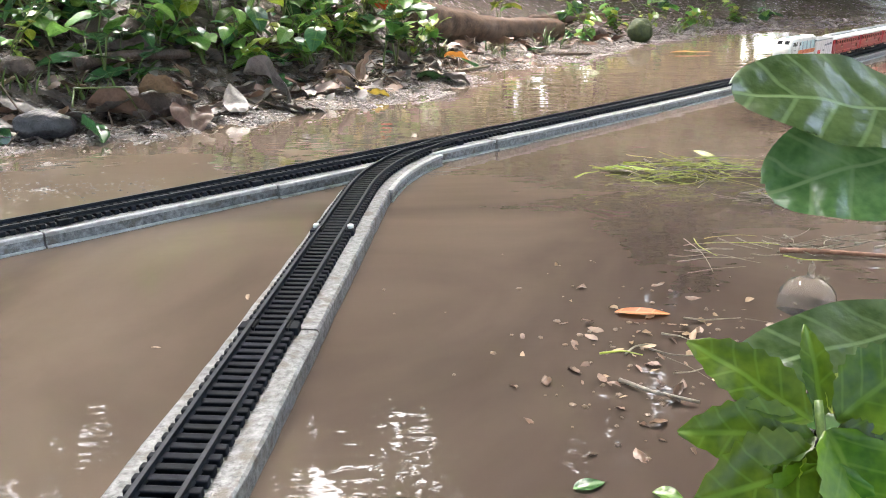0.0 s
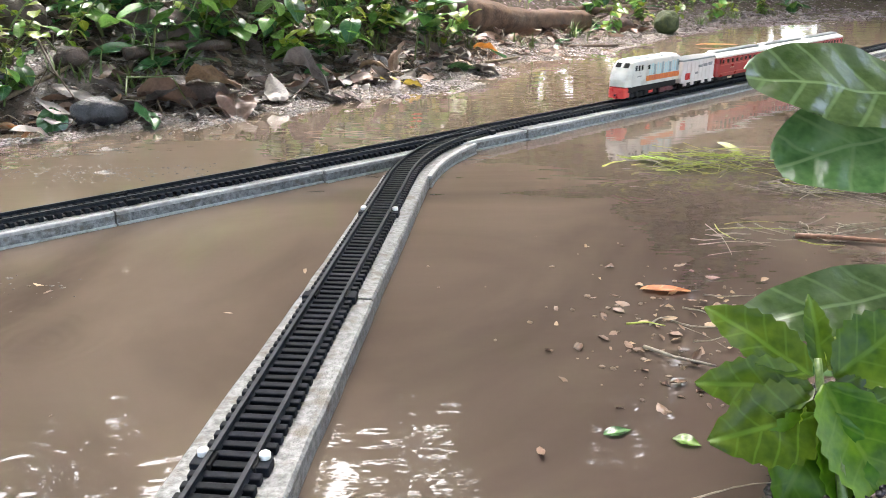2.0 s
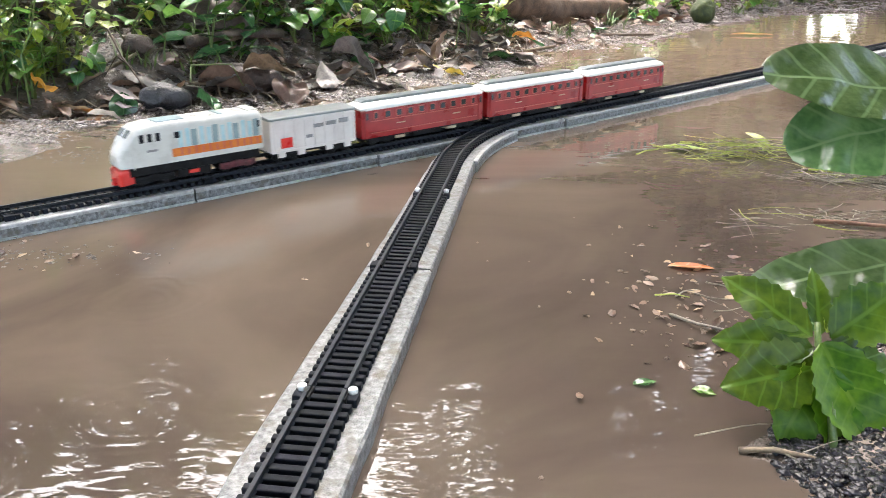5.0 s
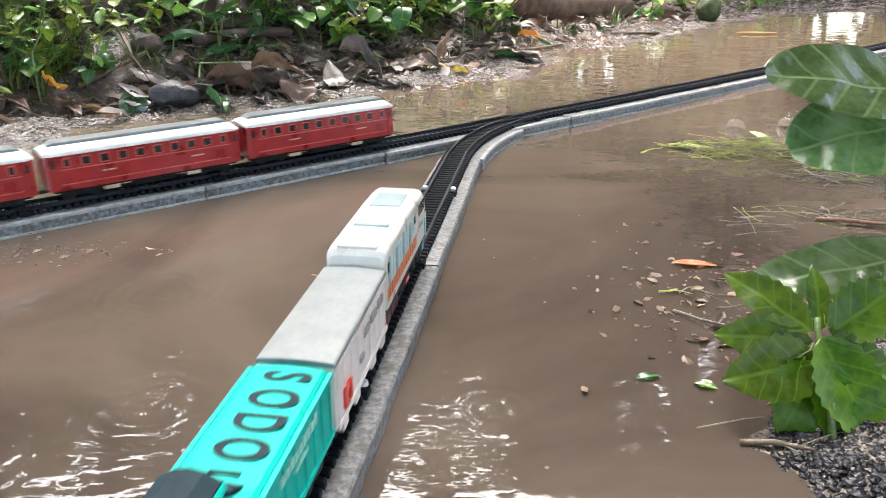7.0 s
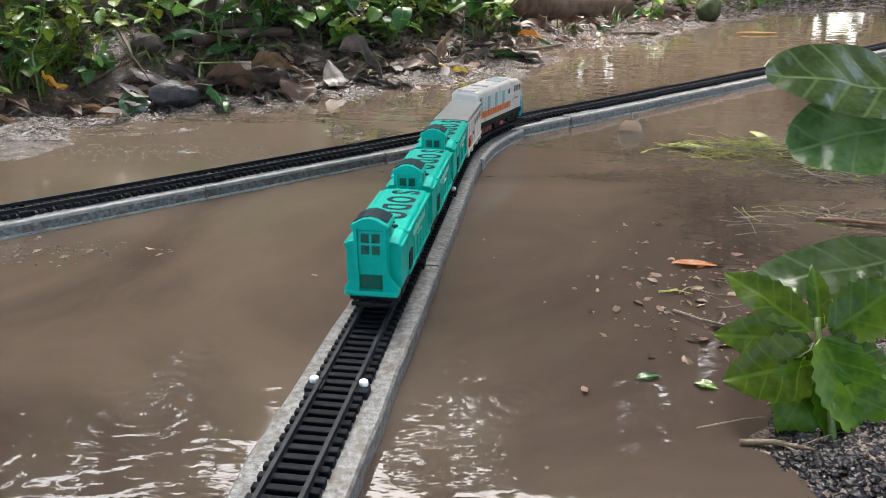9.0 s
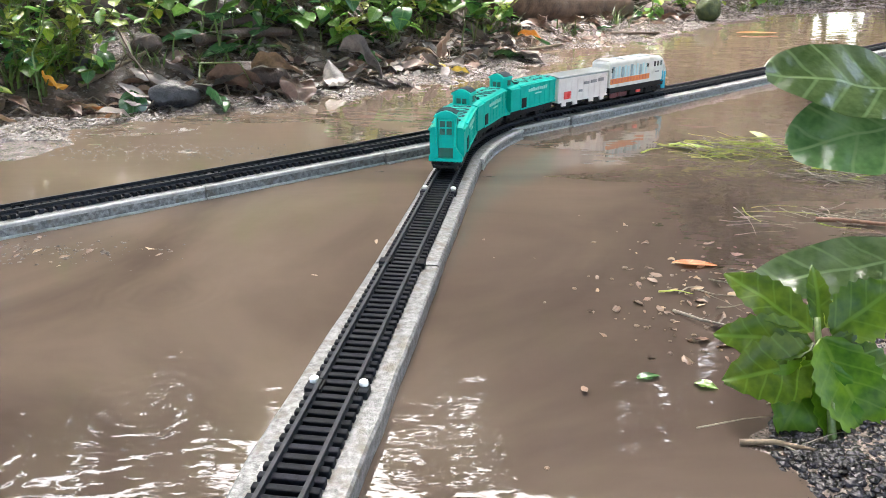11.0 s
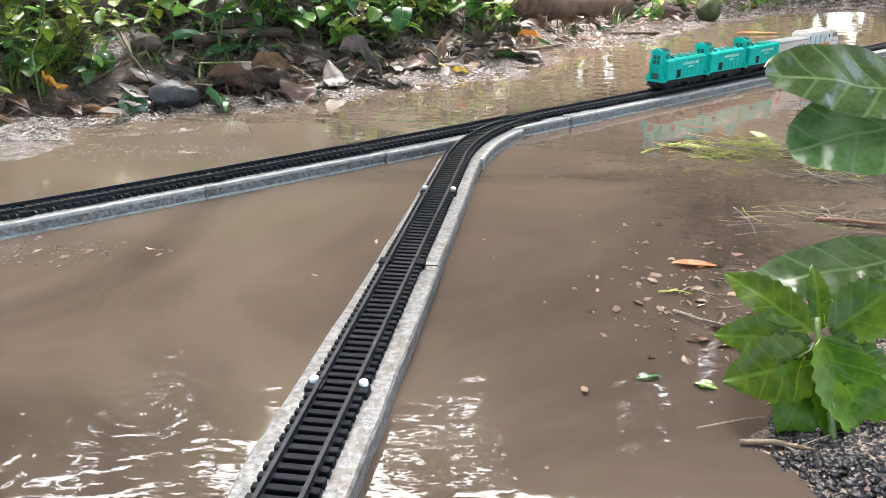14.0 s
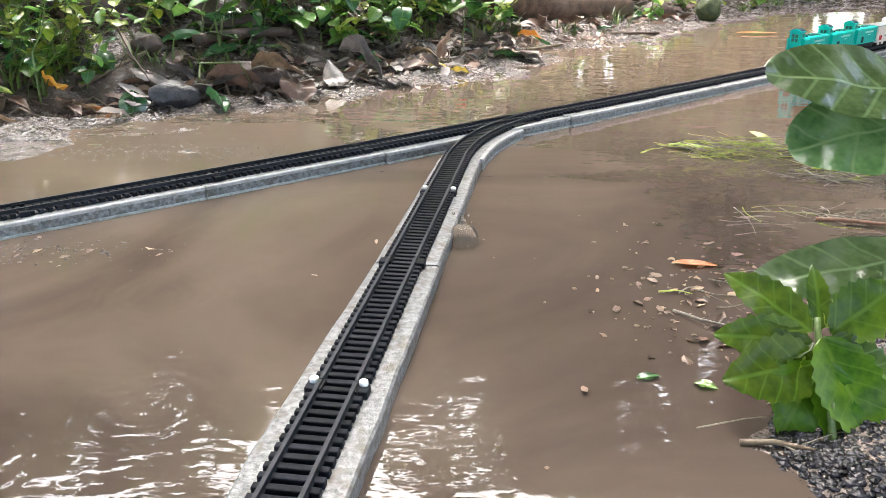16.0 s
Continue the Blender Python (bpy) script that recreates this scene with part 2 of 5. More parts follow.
def cyl(bm, c, axis, r, h, n=14, r2=None):
    """Cylinder about the given axis ('x', 'y' or 'z') centred at c, with bevelled rim."""
    r2 = r if r2 is None else r2
    b = min(r * 0.18, h * 0.25)
    prof = [(-h / 2, r - b), (-h / 2 + b, r), (h / 2 - b, r2), (h / 2, r2 - b)]
    rows = []
    for u, rad in prof:
        row = []
        for i in range(n):
            a = 2 * math.pi * i / n
            p = (rad * math.cos(a), rad * math.sin(a))
            v = {"x": (u, p[0], p[1]), "y": (p[0], u, p[1]), "z": (p[0], p[1], u)}[axis]
            row.append(bm.verts.new((c[0] + v[0], c[1] + v[1], c[2] + v[2])))
        rows.append(row)
    for a, bb in zip(rows, rows[1:]):
        for i in range(n):
            bm.faces.new((a[i], a[(i + 1) % n], bb[(i + 1) % n], bb[i]))
    bm.faces.new(rows[0])
    bm.faces.new(rows[-1])
    bmesh.ops.recalc_face_normals(bm, faces=bm.faces[:])
    return bm


def text_mesh(text, size, material, depth=0.0004):
    cu = bpy.data.curves.new("print", "FONT")
    cu.body, cu.size, cu.extrude, cu.align_x, cu.align_y = text, size, depth, "CENTER", "CENTER"
    cu.offset = size * 0.02
    tmp = bpy.data.objects.new("print", cu)
    scene.collection.objects.link(tmp)
    bpy.context.view_layer.update()
    me = bpy.data.meshes.new_from_object(tmp.evaluated_get(bpy.context.evaluated_depsgraph_get()))
    bpy.data.objects.remove(tmp)
    me.materials.clear()
    me.materials.append(material)
    return me


# ================= the two routes over the flooded ground =================
RAIL_Z = 0.0142
PLANK_Z = 0.0088
EYE_JOIN = Vector((0.0254, 0.7475))
HEADING = Vector((0.1444, 0.9895)).normalized()


def main_y(x):
    return 0.0728 * x * x + 0.8245 * x + 0.7264


class Route:
    def __init__(self, pts, s_at, s_value):
        self.p = np.array(pts)
        seg = np.hypot(*np.diff(self.p, axis=0).T)
        self.s = np.concatenate([[0], np.cumsum(seg)])
        k = np.argmin(np.hypot(*(self.p - np.array(s_at)).T))
        self.s += s_value - self.s[k]

    def at(self, s):
        return np.array([np.interp(s, self.s, self.p[:, 0]), np.interp(s, self.s, self.p[:, 1])])

    def basis(self, s):
        """point, unit direction, unit right-hand normal"""
        d = self.at(s + 0.004) - self.at(s - 0.004)
        d /= np.hypot(*d)
        return self.at(s), d, np.array([d[1], -d[0]])


xs = np.linspace(-2.8, 2.4, 2600)
MAIN = Route(np.stack([xs, main_y(xs)], 1), (-1.6, main_y(-1.6)), 0.0)
SIDE = Vector((HEADING.y, -HEADING.x))
EYE_JOIN = EYE_JOIN + SIDE * 0.0018 + HEADING * 0.002
CURVE_START = EYE_JOIN - HEADING * 0.122
S_JOIN = 1.9953 + 0.12
curve_end = Vector(MAIN.at(S_JOIN))
pts = [tuple(CURVE_START - HEADING * (2.6 - 0.004 * i)) for i in range(650)]
for i in range(200):
    f = i / 200
    pts.append(tuple(CURVE_START * (1 - f) ** 2 + EYE_JOIN * 2 * f * (1 - f) + curve_end * f * f))
pts += [tuple(MAIN.at(S_JOIN + 0.003 * i)) for i in range(560)]
BRANCH = Route(pts, tuple(CURVE_START), 1.6)


# ================= ground and water =================
SHORE_X = [-6.0, -2.0, -1.0, -0.434, -0.257, -0.15, 0.061, 0.337, 0.62, 0.95, 1.295, 2.0, 4.0, 8.0]
SHORE_Y = [-1.6, 0.0, 0.45, 0.763, 0.843, 0.94, 1.13, 1.534, 1.927, 2.25, 2.41, 2.7, 3.1, 3.5]


# centre, half-widths, crest of shoals that just reach the surface
SHOALS = [(-0.26, 0.452, 0.07, 0.018, 0.0012), (-0.235, 0.70, 0.06, 0.03, 0.001), (0.19, 0.44, 0.05, 0.03, -0.001), (-0.33, 0.78, 0.10, 0.02, 0.001)]


def ground_z(x, y, rough=True):
    d = (y - float(np.interp(x, SHORE_X, SHORE_Y))) * 0.75
    nz = noise.noise((x * 9, y * 9, 0.3)) * 0.012 + noise.noise((x * 31, y * 31, 4.0)) * 0.005 if rough else 0.0
    rise = 0.03 * max(0.0, d) + 0.06 * max(0.0, d - 0.10) + min(0.003, 0.08 * max(0.0, d)) + float(np.interp(x, [-0.3, 0.0, 0.35, 0.8], [0.42, 0.36, 0.14, 0.06])) * max(0.0, d - float(np.interp(x, [-0.3, 0.0, 0.3], [0.08, 0.2, 0.3])))
    rise = min(rise, 0.30 + 0.02 * d)
    h = rise if d > 0 else max(-0.03, d * 0.03 + 0.16 * min(0.0, d + 0.09))
    # gravel shore beside the foreground plants
    e = x - (0.125 + 0.35 * (y - 0.22)) - 2.5 * max(0.0, y - 0.32)
    if y < 0.6:
        h = max(h, min(0.10 * e, 0.006))
    for mx, my, sx, sy, top in SHOALS:
        q = ((x - mx) / sx) ** 2 + ((y - my) / sy) ** 2
        if q < 6:
            h = max(h, -0.03 + (top + 0.03) * math.exp(-q))
    amp = min(1.0, max(0.0, (h + 0.012) / 0.02))
    return h + nz * (0.35 + 0.65 * amp) * (1.0 if h > -0.004 else 0.4)


def axis(lo, hi, step):
    a = list(np.arange(lo, hi + step / 2, step))
    out, g = [], step
    v = hi
    while v < 150:
        g *= 1.35
        v += g
        out.append(v)
    back, g = [], step
    v = lo
    while v > -150:
        g *= 1.35
        v -= g
        back.append(v)
    return back[::-1] + a + out


gx, gy = axis(-1.1, 1.9, 0.014), axis(-0.1, 3.0, 0.014)
gv = [(x, y, ground_z(x, y)) for y in gy for x in gx]
nx = len(gx)
gf = [(j * nx + i, j * nx + i + 1, (j + 1) * nx + i + 1, (j + 1) * nx + i) for j in range(len(gy) - 1) for i in range(nx - 1)]
me = bpy.data.meshes.new("ground")
me.from_pydata(gv, [], gf)
me.materials.append(MUD)
me.polygons.foreach_set("use_smooth", [True] * len(me.polygons))
tagged(new("ground", me), "wet brown mud and gravel bank around flooded ground", "ground", kind="structure")
bm = bmesh.new()
vs = [bm.verts.new(c) for c in ((-14, -14, 0), (14, -14, 0), (14, 14, 0), (-14, 14, 0))]
bm.faces.new(vs)
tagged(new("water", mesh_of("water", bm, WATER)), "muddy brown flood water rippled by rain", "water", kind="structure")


# ================= planks under the tracks =================
def plank(route, s0, s1, left, b, z1, seed, lip=0.0):
    """left is the left edge's offset, or a function of the distance along the route; lip is how far a pale strip
    reaches out at the waterline.
    """
    bm = bmesh.new()
    n = max(2, int((s1 - s0) / 0.012))
    e = 0.0011
    rows = []
    for i in range(n + 1):
        p, d, r = route.basis(s0 + (s1 - s0) * i / n)
        ja, jb, jz = (noise.noise((i * 0.9, seed * 3.1, k)) * 0.0007 for k in (0.0, 5.0, 9.0))
        a = left(s0 + (s1 - s0) * i / n) if callable(left) else left
        prof = [(a + ja, -0.03), (a + ja, z1 - e), (a + e + ja, z1 + jz), ((a + b) / 2, z1 + jz), (b - e + jb, z1 + jz), (b + jb, z1 - e), (b + 0.0004 + jb, -0.03)]
        rows.append([bm.verts.new((*(p + r * o), z)) for o, z in prof])
    for u, v in zip(rows, rows[1:]):
        for i in range(len(u)):
            bm.faces.new((u[i], v[i], v[(i + 1) % len(u)], u[(i + 1) % len(u)]))
    bm.faces.new(rows[0])
    bm.faces.new(rows[-1])
    bmesh.ops.recalc_face_normals(bm, faces=bm.faces[:])
    ob = new("track_plank", mesh_of("track_plank", bm, CONCRETE))
    if lip:
        for name, y0, y1, z0, z2 in (("edge_strip", b - 0.0024, b + 0.0012, z1 - 0.0016, z1 + 0.0008), ("waterline_strip", b - 0.001, b + lip, -0.004, 0.0013)):
            bm = bmesh.new()
            rows = []
            for i in range(n + 1):
                p, d, r = route.basis(s0 + (s1 - s0) * i / n)
                j = noise.noise((i * 0.6, seed * 2.3, z0 * 900)) * 0.0006
                rows.append([bm.verts.new((*(p + r * o), z)) for o, z in ((y0, z0), (y0, z2), (y1 - 0.0005 + j, z2 + j * 0.4), (y1 + j, z2 - 0.0006), (y1 + j, z0))])
            for u, v in zip(rows, rows[1:]):
                for i in range(5):
                    bm.faces.new((u[i], v[i], v[(i + 1) % 5], u[(i + 1) % 5]))
            bm.faces.new(rows[0])
            bm.faces.new(rows[-1])
            bmesh.ops.recalc_face_normals(bm, faces=bm.faces[:])
            part(name, bm, EDGE_WHITE, ob, "pale strip along plank edge")
    return tagged(ob, "weathered whitewashed plank standing in muddy water under track", "plank", "planks under the tracks")


def near_left(s):
    return float(np.interp(s, [1.0, 1.165, 1.2, 1.25, 1.376, 1.53, 1.65], [-0.0185, -0.0192, -0.0206, -0.0196, -0.0170, -0.0157, -0.0150]))


edges = [-0.9, -0.44, 0.0, 0.23, 0.46, 0.69, 0.92, 1.15, 1.379, 1.611]
for k, (s0, s1) in enumerate(zip(edges, edges[1:])):
    plank(BRANCH, s0 + 0.0006, s1 - 0.0006, near_left, 0.0202 + 0.0003 * (k % 2), PLANK_Z, k)
plank(BRANCH, 1.6118, 1.742, -0.0150, 0.0212, PLANK_Z - 0.0004, 31, 0.0012)
edges = [-1.2, -0.6, 0.0, 0.6, 1.0, 1.26, 1.5, 1.72, 1.88]
for k, (s0, s1) in enumerate(zip(edges, edges[1:])):
    plank(MAIN, s0 + 0.0006, s1 - 0.0006, -0.0135, 0.0212, PLANK_Z - 0.0002, 50 + k, 0.0024)
edges = [1.88, 2.112, 2.16, 2.4, 2.64, 2.88, 3.3, 3.8, 4.3]
for k, (s0, s1) in enumerate(zip(edges, edges[1:])):
    plank(MAIN, s0 + 0.0006, s1 - 0.0006, -0.0135, 0.0235 if k != 1 else 0.0255, PLANK_Z - (0.0002 if k != 1 else -0.0006), 70 + k, 0.0030)


# ================= track =================
bm = box(bmesh.new(), -0.00165, 0.00165, -0.0117, 0.0117, 0.0, 0.0031, 0.0005)
SLEEPER = mesh_of("sleeper", bm, TRACK_BLACK)


def rail_mesh(route, s0, s1, off):
    bm = bmesh.new()
    n = max(2, int((s1 - s0) / 0.01))
    prof = [(-0.0011, 0.0112), (0.0011, 0.0112), (0.0004, 0.0122), (0.0004, 0.0132), (0.0008, 0.0135), (0.0008, RAIL_Z), (-0.0008, RAIL_Z), (-0.0008, 0.0135), (-0.0004, 0.0132), (-0.0004, 0.0122)]
    rows = []
    for i in range(n + 1):
        p, d, r = route.basis(s0 + (s1 - s0) * i / n)
        rows.append([bm.verts.new((*(p + r * (off + o)), z)) for o, z in prof])
    for u, v in zip(rows, rows[1:]):
        for i in range(len(u)):
            bm.faces.new((u[i], v[i], v[(i + 1) % len(u)], u[(i + 1) % len(u)]))
    bm.faces.new(rows[0])
    bm.faces.new(rows[-1])
    bmesh.ops.recalc_face_normals(bm, faces=bm.faces[:])
    return bm


def near_main(p, r):
    k = np.argmin(np.hypot(*(MAIN.p - p).T))
    return np.hypot(*(MAIN.p[k] - p)) < r


def track_section(route, s0, s1, shown=True, count=24, keep=None, name="track_section", label="black plastic model railway track section on plank"):
    sec = thing(name, label, "railway track", "model railway track sections")
    for off in (-0.0073, 0.0073):
        part("rail", rail_mesh(route, s0 + 0.0003, s1 - 0.0003, off), RAIL_DARK, sec)
    bed = bmesh.new()
    rows = []
    n = max(2, int((s1 - s0) / 0.01))
    for i in range(n + 1):
        p, d, r = route.basis(s0 + (s1 - s0) * i / n)
        rows.append([bed.verts.new((*(p + r * o), z)) for o, z in ((-0.0100, PLANK_Z - 0.002), (-0.0100, PLANK_Z + 0.0007), (0.0100, PLANK_Z + 0.0007), (0.0100, PLANK_Z - 0.002))])
    for u, v in zip(rows, rows[1:]):
        for i in range(4):
            bed.faces.new((u[i], v[i], v[(i + 1) % 4], u[(i + 1) % 4]))
    part("track_bed", bed, BED_BLACK, sec)
    spots = [s0 + (i + 0.5) * (s1 - s0) / count for i in range(count)]
    base = bmesh.new() if not shown else None
    for s in spots:
        p, d, r = route.basis(s)
        if keep and not keep(p):
            continue
        m = Matrix.Translation((*p, PLANK_Z - 0.0001)) @ Matrix.Rotation(math.atan2(d[1], d[0]), 4, "Z")
        if shown:
            o = part("sleeper", SLEEPER, TRACK_BLACK, sec)
            o.matrix_basis = m
        else:
            base.from_mesh(SLEEPER)
            base.verts.ensure_lookup_table()
            bmesh.ops.transform(base, matrix=m, verts=base.verts[-len(SLEEPER.vertices):])
    if base is not None:
        tagged(part("track_base", base, TRACK_BLACK, sec), kind="stuff")
    for off in (-0.0073, 0.0073):
        p, d, r = route.basis(s1 - 0.002)
        q = p + r * off
        j = part("rail_joiner", boxed(-0.004, 0.004, -0.0017, 0.0017, 0.0108, 0.0129, bevel=0.0003), BLACK, sec)
        j.matrix_basis = Matrix.Translation((*q, 0)) @ Matrix.Rotation(math.atan2(d[1], d[0]), 4, "Z")
        c = part("track_clip", boxed(-0.0032, 0.0032, -0.0022, 0.0022, PLANK_Z, 0.0124, bevel=0.0004), TRACK_BLACK, sec)
        c.matrix_basis = Matrix.Translation((*(p + r * (off * 1.46)), 0)) @ Matrix.Rotation(math.atan2(d[1], d[0]), 4, "Z")
    return sec


STEP = 0.1345
joints = [1.512 - STEP * k for k in range(17)]
for k, s1 in enumerate(joints[:-1]):
    track_section(BRANCH, joints[k + 1], s1, shown=k < 3)
turn = track_section(BRANCH, 1.512, 1.79, count=48, keep=lambda p: not near_main(p, 0.012), name="track_turnout", label="black plastic model railway turnout curving into main line")
mains = [2.005 - 0.134 * k for k in range(20)]
for k, s1 in enumerate(mains[:-1]):
    track_section(MAIN, mains[k + 1], s1, shown=k < 4)
mains = [2.005 + 0.134 * k for k in range(14)]
for k, s0 in enumerate(mains[:-1]):
    track_section(MAIN, s0, mains[k + 1], shown=k < 6)
pin = bmesh.new()
cyl(pin, (0, 0, 0.0008), "z", 0.0019, 0.0026, 12)
PIN = mesh_of("track_pin", pin, PIN_WHITE, True)
for s in (1.2433, 1.512, 0.974):
    for off in (-0.0101, 0.0102):
        p, d, r = BRANCH.basis(s)
        q = p + r * off
        o = new("track_pin", PIN)
        o.matrix_basis = Matrix.Translation((*q, 0.0124))
        tagged(o, "small round white pin holding black track end", "pin", "white track pins")


# ================= rolling stock (forward is +x, zero at rail top) =================
def wheelsets(parent, xs_, r=0.0052, width=0.0026):
    for x in xs_:
        bm = bmesh.new()
        for y in (-0.0073, 0.0073):
            cyl(bm, (x, y, r), "y", r, width, 16)
        cyl(bm, (x, 0, r), "y", 0.0012, 0.016, 8)
        part("wheelset", bm, BLACK, parent, "black plastic wheelset")


def bogie(parent, x, half=0.013, material=None, tint=""):
    bm = bmesh.new()
    for y in (-0.0108, 0.0108):
        box(bm, x - half, x + half, y - 0.0009, y + 0.0009, 0.0035, 0.0082, 0.0004)
        for k in (-0.6, 0.6):
            box(bm, x + k * half - 0.0028, x + k * half + 0.0028, y - 0.0014, y + 0.0014, 0.003, 0.0066, 0.0004)
        box(bm, x - 0.003, x + 0.003, y - 0.0016, y + 0.0016, 0.0042, 0.0092, 0.0004)
    box(bm, x - 0.005, x + 0.005, -0.010, 0.010, 0.006, 0.0105, 0.0004)
    part("bogie", bm, material or BLACK, parent, tint)
    wheelsets(parent, (x - half * 0.62, x + half * 0.62))


def couplers(parent, half):
    for s in (-1, 1):
        x0, x1 = sorted((s * (half - 0.002), s * (half + 0.0035)))
        part("coupler", boxed(x0, x1, -0.0016, 0.0016, 0.0052, 0.0078, bevel=0.0004), BLACK, parent)


def panel(parent, name, x0, x1, z0, z1, y, material, out=0.0004, label=""):
    """Thin raised piece on a side wall at the half-width y (sign gives the side)."""
    s = 1 if y > 0 else -1
    a, b = sorted((y - s * 0.0006, y + s * out))
    return part(name, boxed(x0, x1, a, b, z0, z1), material, parent, label)


def locomotive(nose_material, label, group):
    t = thing("toy_locomotive", label, "toy locomotive", group)
    h = 0.0565
    w = 0.0146
    sec = [(-h, section(w - 0.0012, 0.0165, 0.0425, 0.004)), (-h + 0.0015, section(w, 0.0160, 0.0450, 0.0035)), (-h + 0.006, section(w, 0.0160, 0.0458, 0.0035)),
           (0.012, section(w, 0.0160, 0.0460, 0.0035)), (0.030, section(w, 0.0160, 0.0458, 0.0040)), (0.040, section(w, 0.0160, 0.0448, 0.0045)),
           (0.0445, section(w - 0.0002, 0.0160, 0.0425, 0.0048)), (0.0495, section(w - 0.0006, 0.0160, 0.0365, 0.0052)), (0.0535, section(w - 0.0016, 0.0160, 0.0305, 0.0050)),
           (h - 0.0008, section(w - 0.0032, 0.0160, 0.0265, 0.0050)), (h, section(w - 0.0045, 0.0165, 0.0240, 0.0050))]
    part("body", loft(bmesh.new(), sec), WHITE, t, smooth=False)
    part("underframe", boxed(-0.053, 0.050, -0.0128, 0.0128, 0.0092, 0.0162, bevel=0.0006), BLACK, t)
    part("fuel_tank", boxed(-0.012, 0.014, -0.011, 0.011, 0.0025, 0.0094, bevel=0.001), BLACK, t)
    part("side_step", boxed(-0.002, 0.006, -0.0126, -0.0108, 0.005, 0.0078, bevel=0.0003), BRIGHT_RED, t)
    part("side_step", boxed(-0.002, 0.006, 0.0108, 0.0126, 0.005, 0.0078, bevel=0.0003), BRIGHT_RED, t)
    worn = mat("dusty_red_bogie", (0.05, 0.015, 0.018), (0.16, 0.03, 0.04), 250, 0.5, 0.2)
    bogie(t, 0.032, 0.015)
    bogie(t, -0.034, 0.015, worn, "dark dusty red bogie frame")
    couplers(t, h)
    # pilot under the nose
    bm = bmesh.new()
    loft(bm, [(0.0475, section(0.0125, 0.0045, 0.0150, 0.002)), (0.0555, section(0.0118, 0.0035, 0.0150, 0.002)), (0.0572, section(0.0100, 0.0030, 0.0140, 0.002))])
    part("pilot", bm, nose_material, t, "coloured front pilot")
    part("draw_hook", boxed(0.0568, 0.0598, -0.0018, 0.0018, 0.0025, 0.0082, bevel=0.0004), nose_material, t)
    if nose_material is BLUE:
        bm = bmesh.new()
        loft(bm, [(0.0440, section(w + 0.0002, 0.0140, 0.0285, 0.003)), (0.0520, section(w - 0.0009, 0.0140, 0.0285, 0.004)), (0.0560, section(w - 0.0030, 0.0140, 0.0262, 0.004)), (0.0571, section(w - 0.0045, 0.0150, 0.0235, 0.004))])
        part("nose_panel", bm, BLUE, t, "bright blue nose")
    # windscreens lie on the sloping front
    for y in (-0.0058, 0.0058):
        o = part("windscreen", boxed(-0.0033, 0.0033, -0.0036, 0.0036, -0.0008, 0.0005, bevel=0.0002), GLASS_DARK, t)
        o.matrix_basis = pose(0.0470, y, 0.0398, 0, 50, 0)
    for y in (-0.0075, 0.0075):
        lamp = bmesh.new()
        cyl(lamp, (0.0552, y, 0.0215), "x", 0.0016, 0.003, 10)
        part("headlamp", lamp, WHITE if nose_material is not BLUE else PALE_BLUE, t)
    for s in (-1, 1):
        y = s * w
        for x in (0.0395, 0.0335, 0.0275):
            panel(t, "cab_window", x - 0.0017, x + 0.0017, 0.0335, 0.0395, y, GLASS_DARK)
        panel(t, "square_window", 0.0112, 0.0152, 0.0338, 0.0385, y, GLASS_DARK)
        panel(t, "name_bar", 0.0285, 0.0365, 0.0262, 0.0278, y, GREY_PRINT)
        panel(t, "orange_band", -0.0550, 0.0180, 0.0200, 0.0262, y, ORANGE, 0.0003, "orange side stripe")
        for i in range(12):
            x = -0.0525 + i * 0.0056
            panel(t, "blue_bar", x, x + (0.0032 if i % 3 else 0.0044), 0.0266, 0.0400 - 0.0012 * (i % 2), y, PALE_BLUE if i % 3 else ROOF_PANEL, 0.0003)
            panel(t, "red_tick", x + 0.001, x + 0.0022, 0.0208, 0.0252 + 0.0012 * (i % 2), y, RED_LIGHT, 0.0005)
        panel(t, "rear_window", -0.0535, -0.0515, 0.0335, 0.0385, y, GLASS_DARK, 0.0005)
        part("handrail", boxed(0.0465, 0.0472, y * 1.0 - 0.0004, y * 1.0 + 0.0004, 0.015, 0.029), WHITE, t)
    part("roof_panel", boxed(0.004, 0.026, -0.0085, 0.0085, 0.0452, 0.0466, bevel=0.0003), ROOF_PANEL, t, "blue-grey roof panel")
    part("roof_vent", boxed(-0.0265, -0.0225, -0.0090, 0.0090, 0.0452, 0.0468, bevel=0.0004), ROOF_PANEL, t)
    part("roof_step", boxed(-0.0545, -0.046, -0.010, 0.010, 0.0450, 0.0470, bevel=0.0006), WHITE, t)
    bm = bmesh.new()
    for k in range(6):
        box(bm, -0.018 + k * 0.0032, -0.0166 + k * 0.0032, -0.0075, 0.0075, 0.0455, 0.0464, 0.0002)
    part("roof_louvre", bm, WHITE, t)
    return t


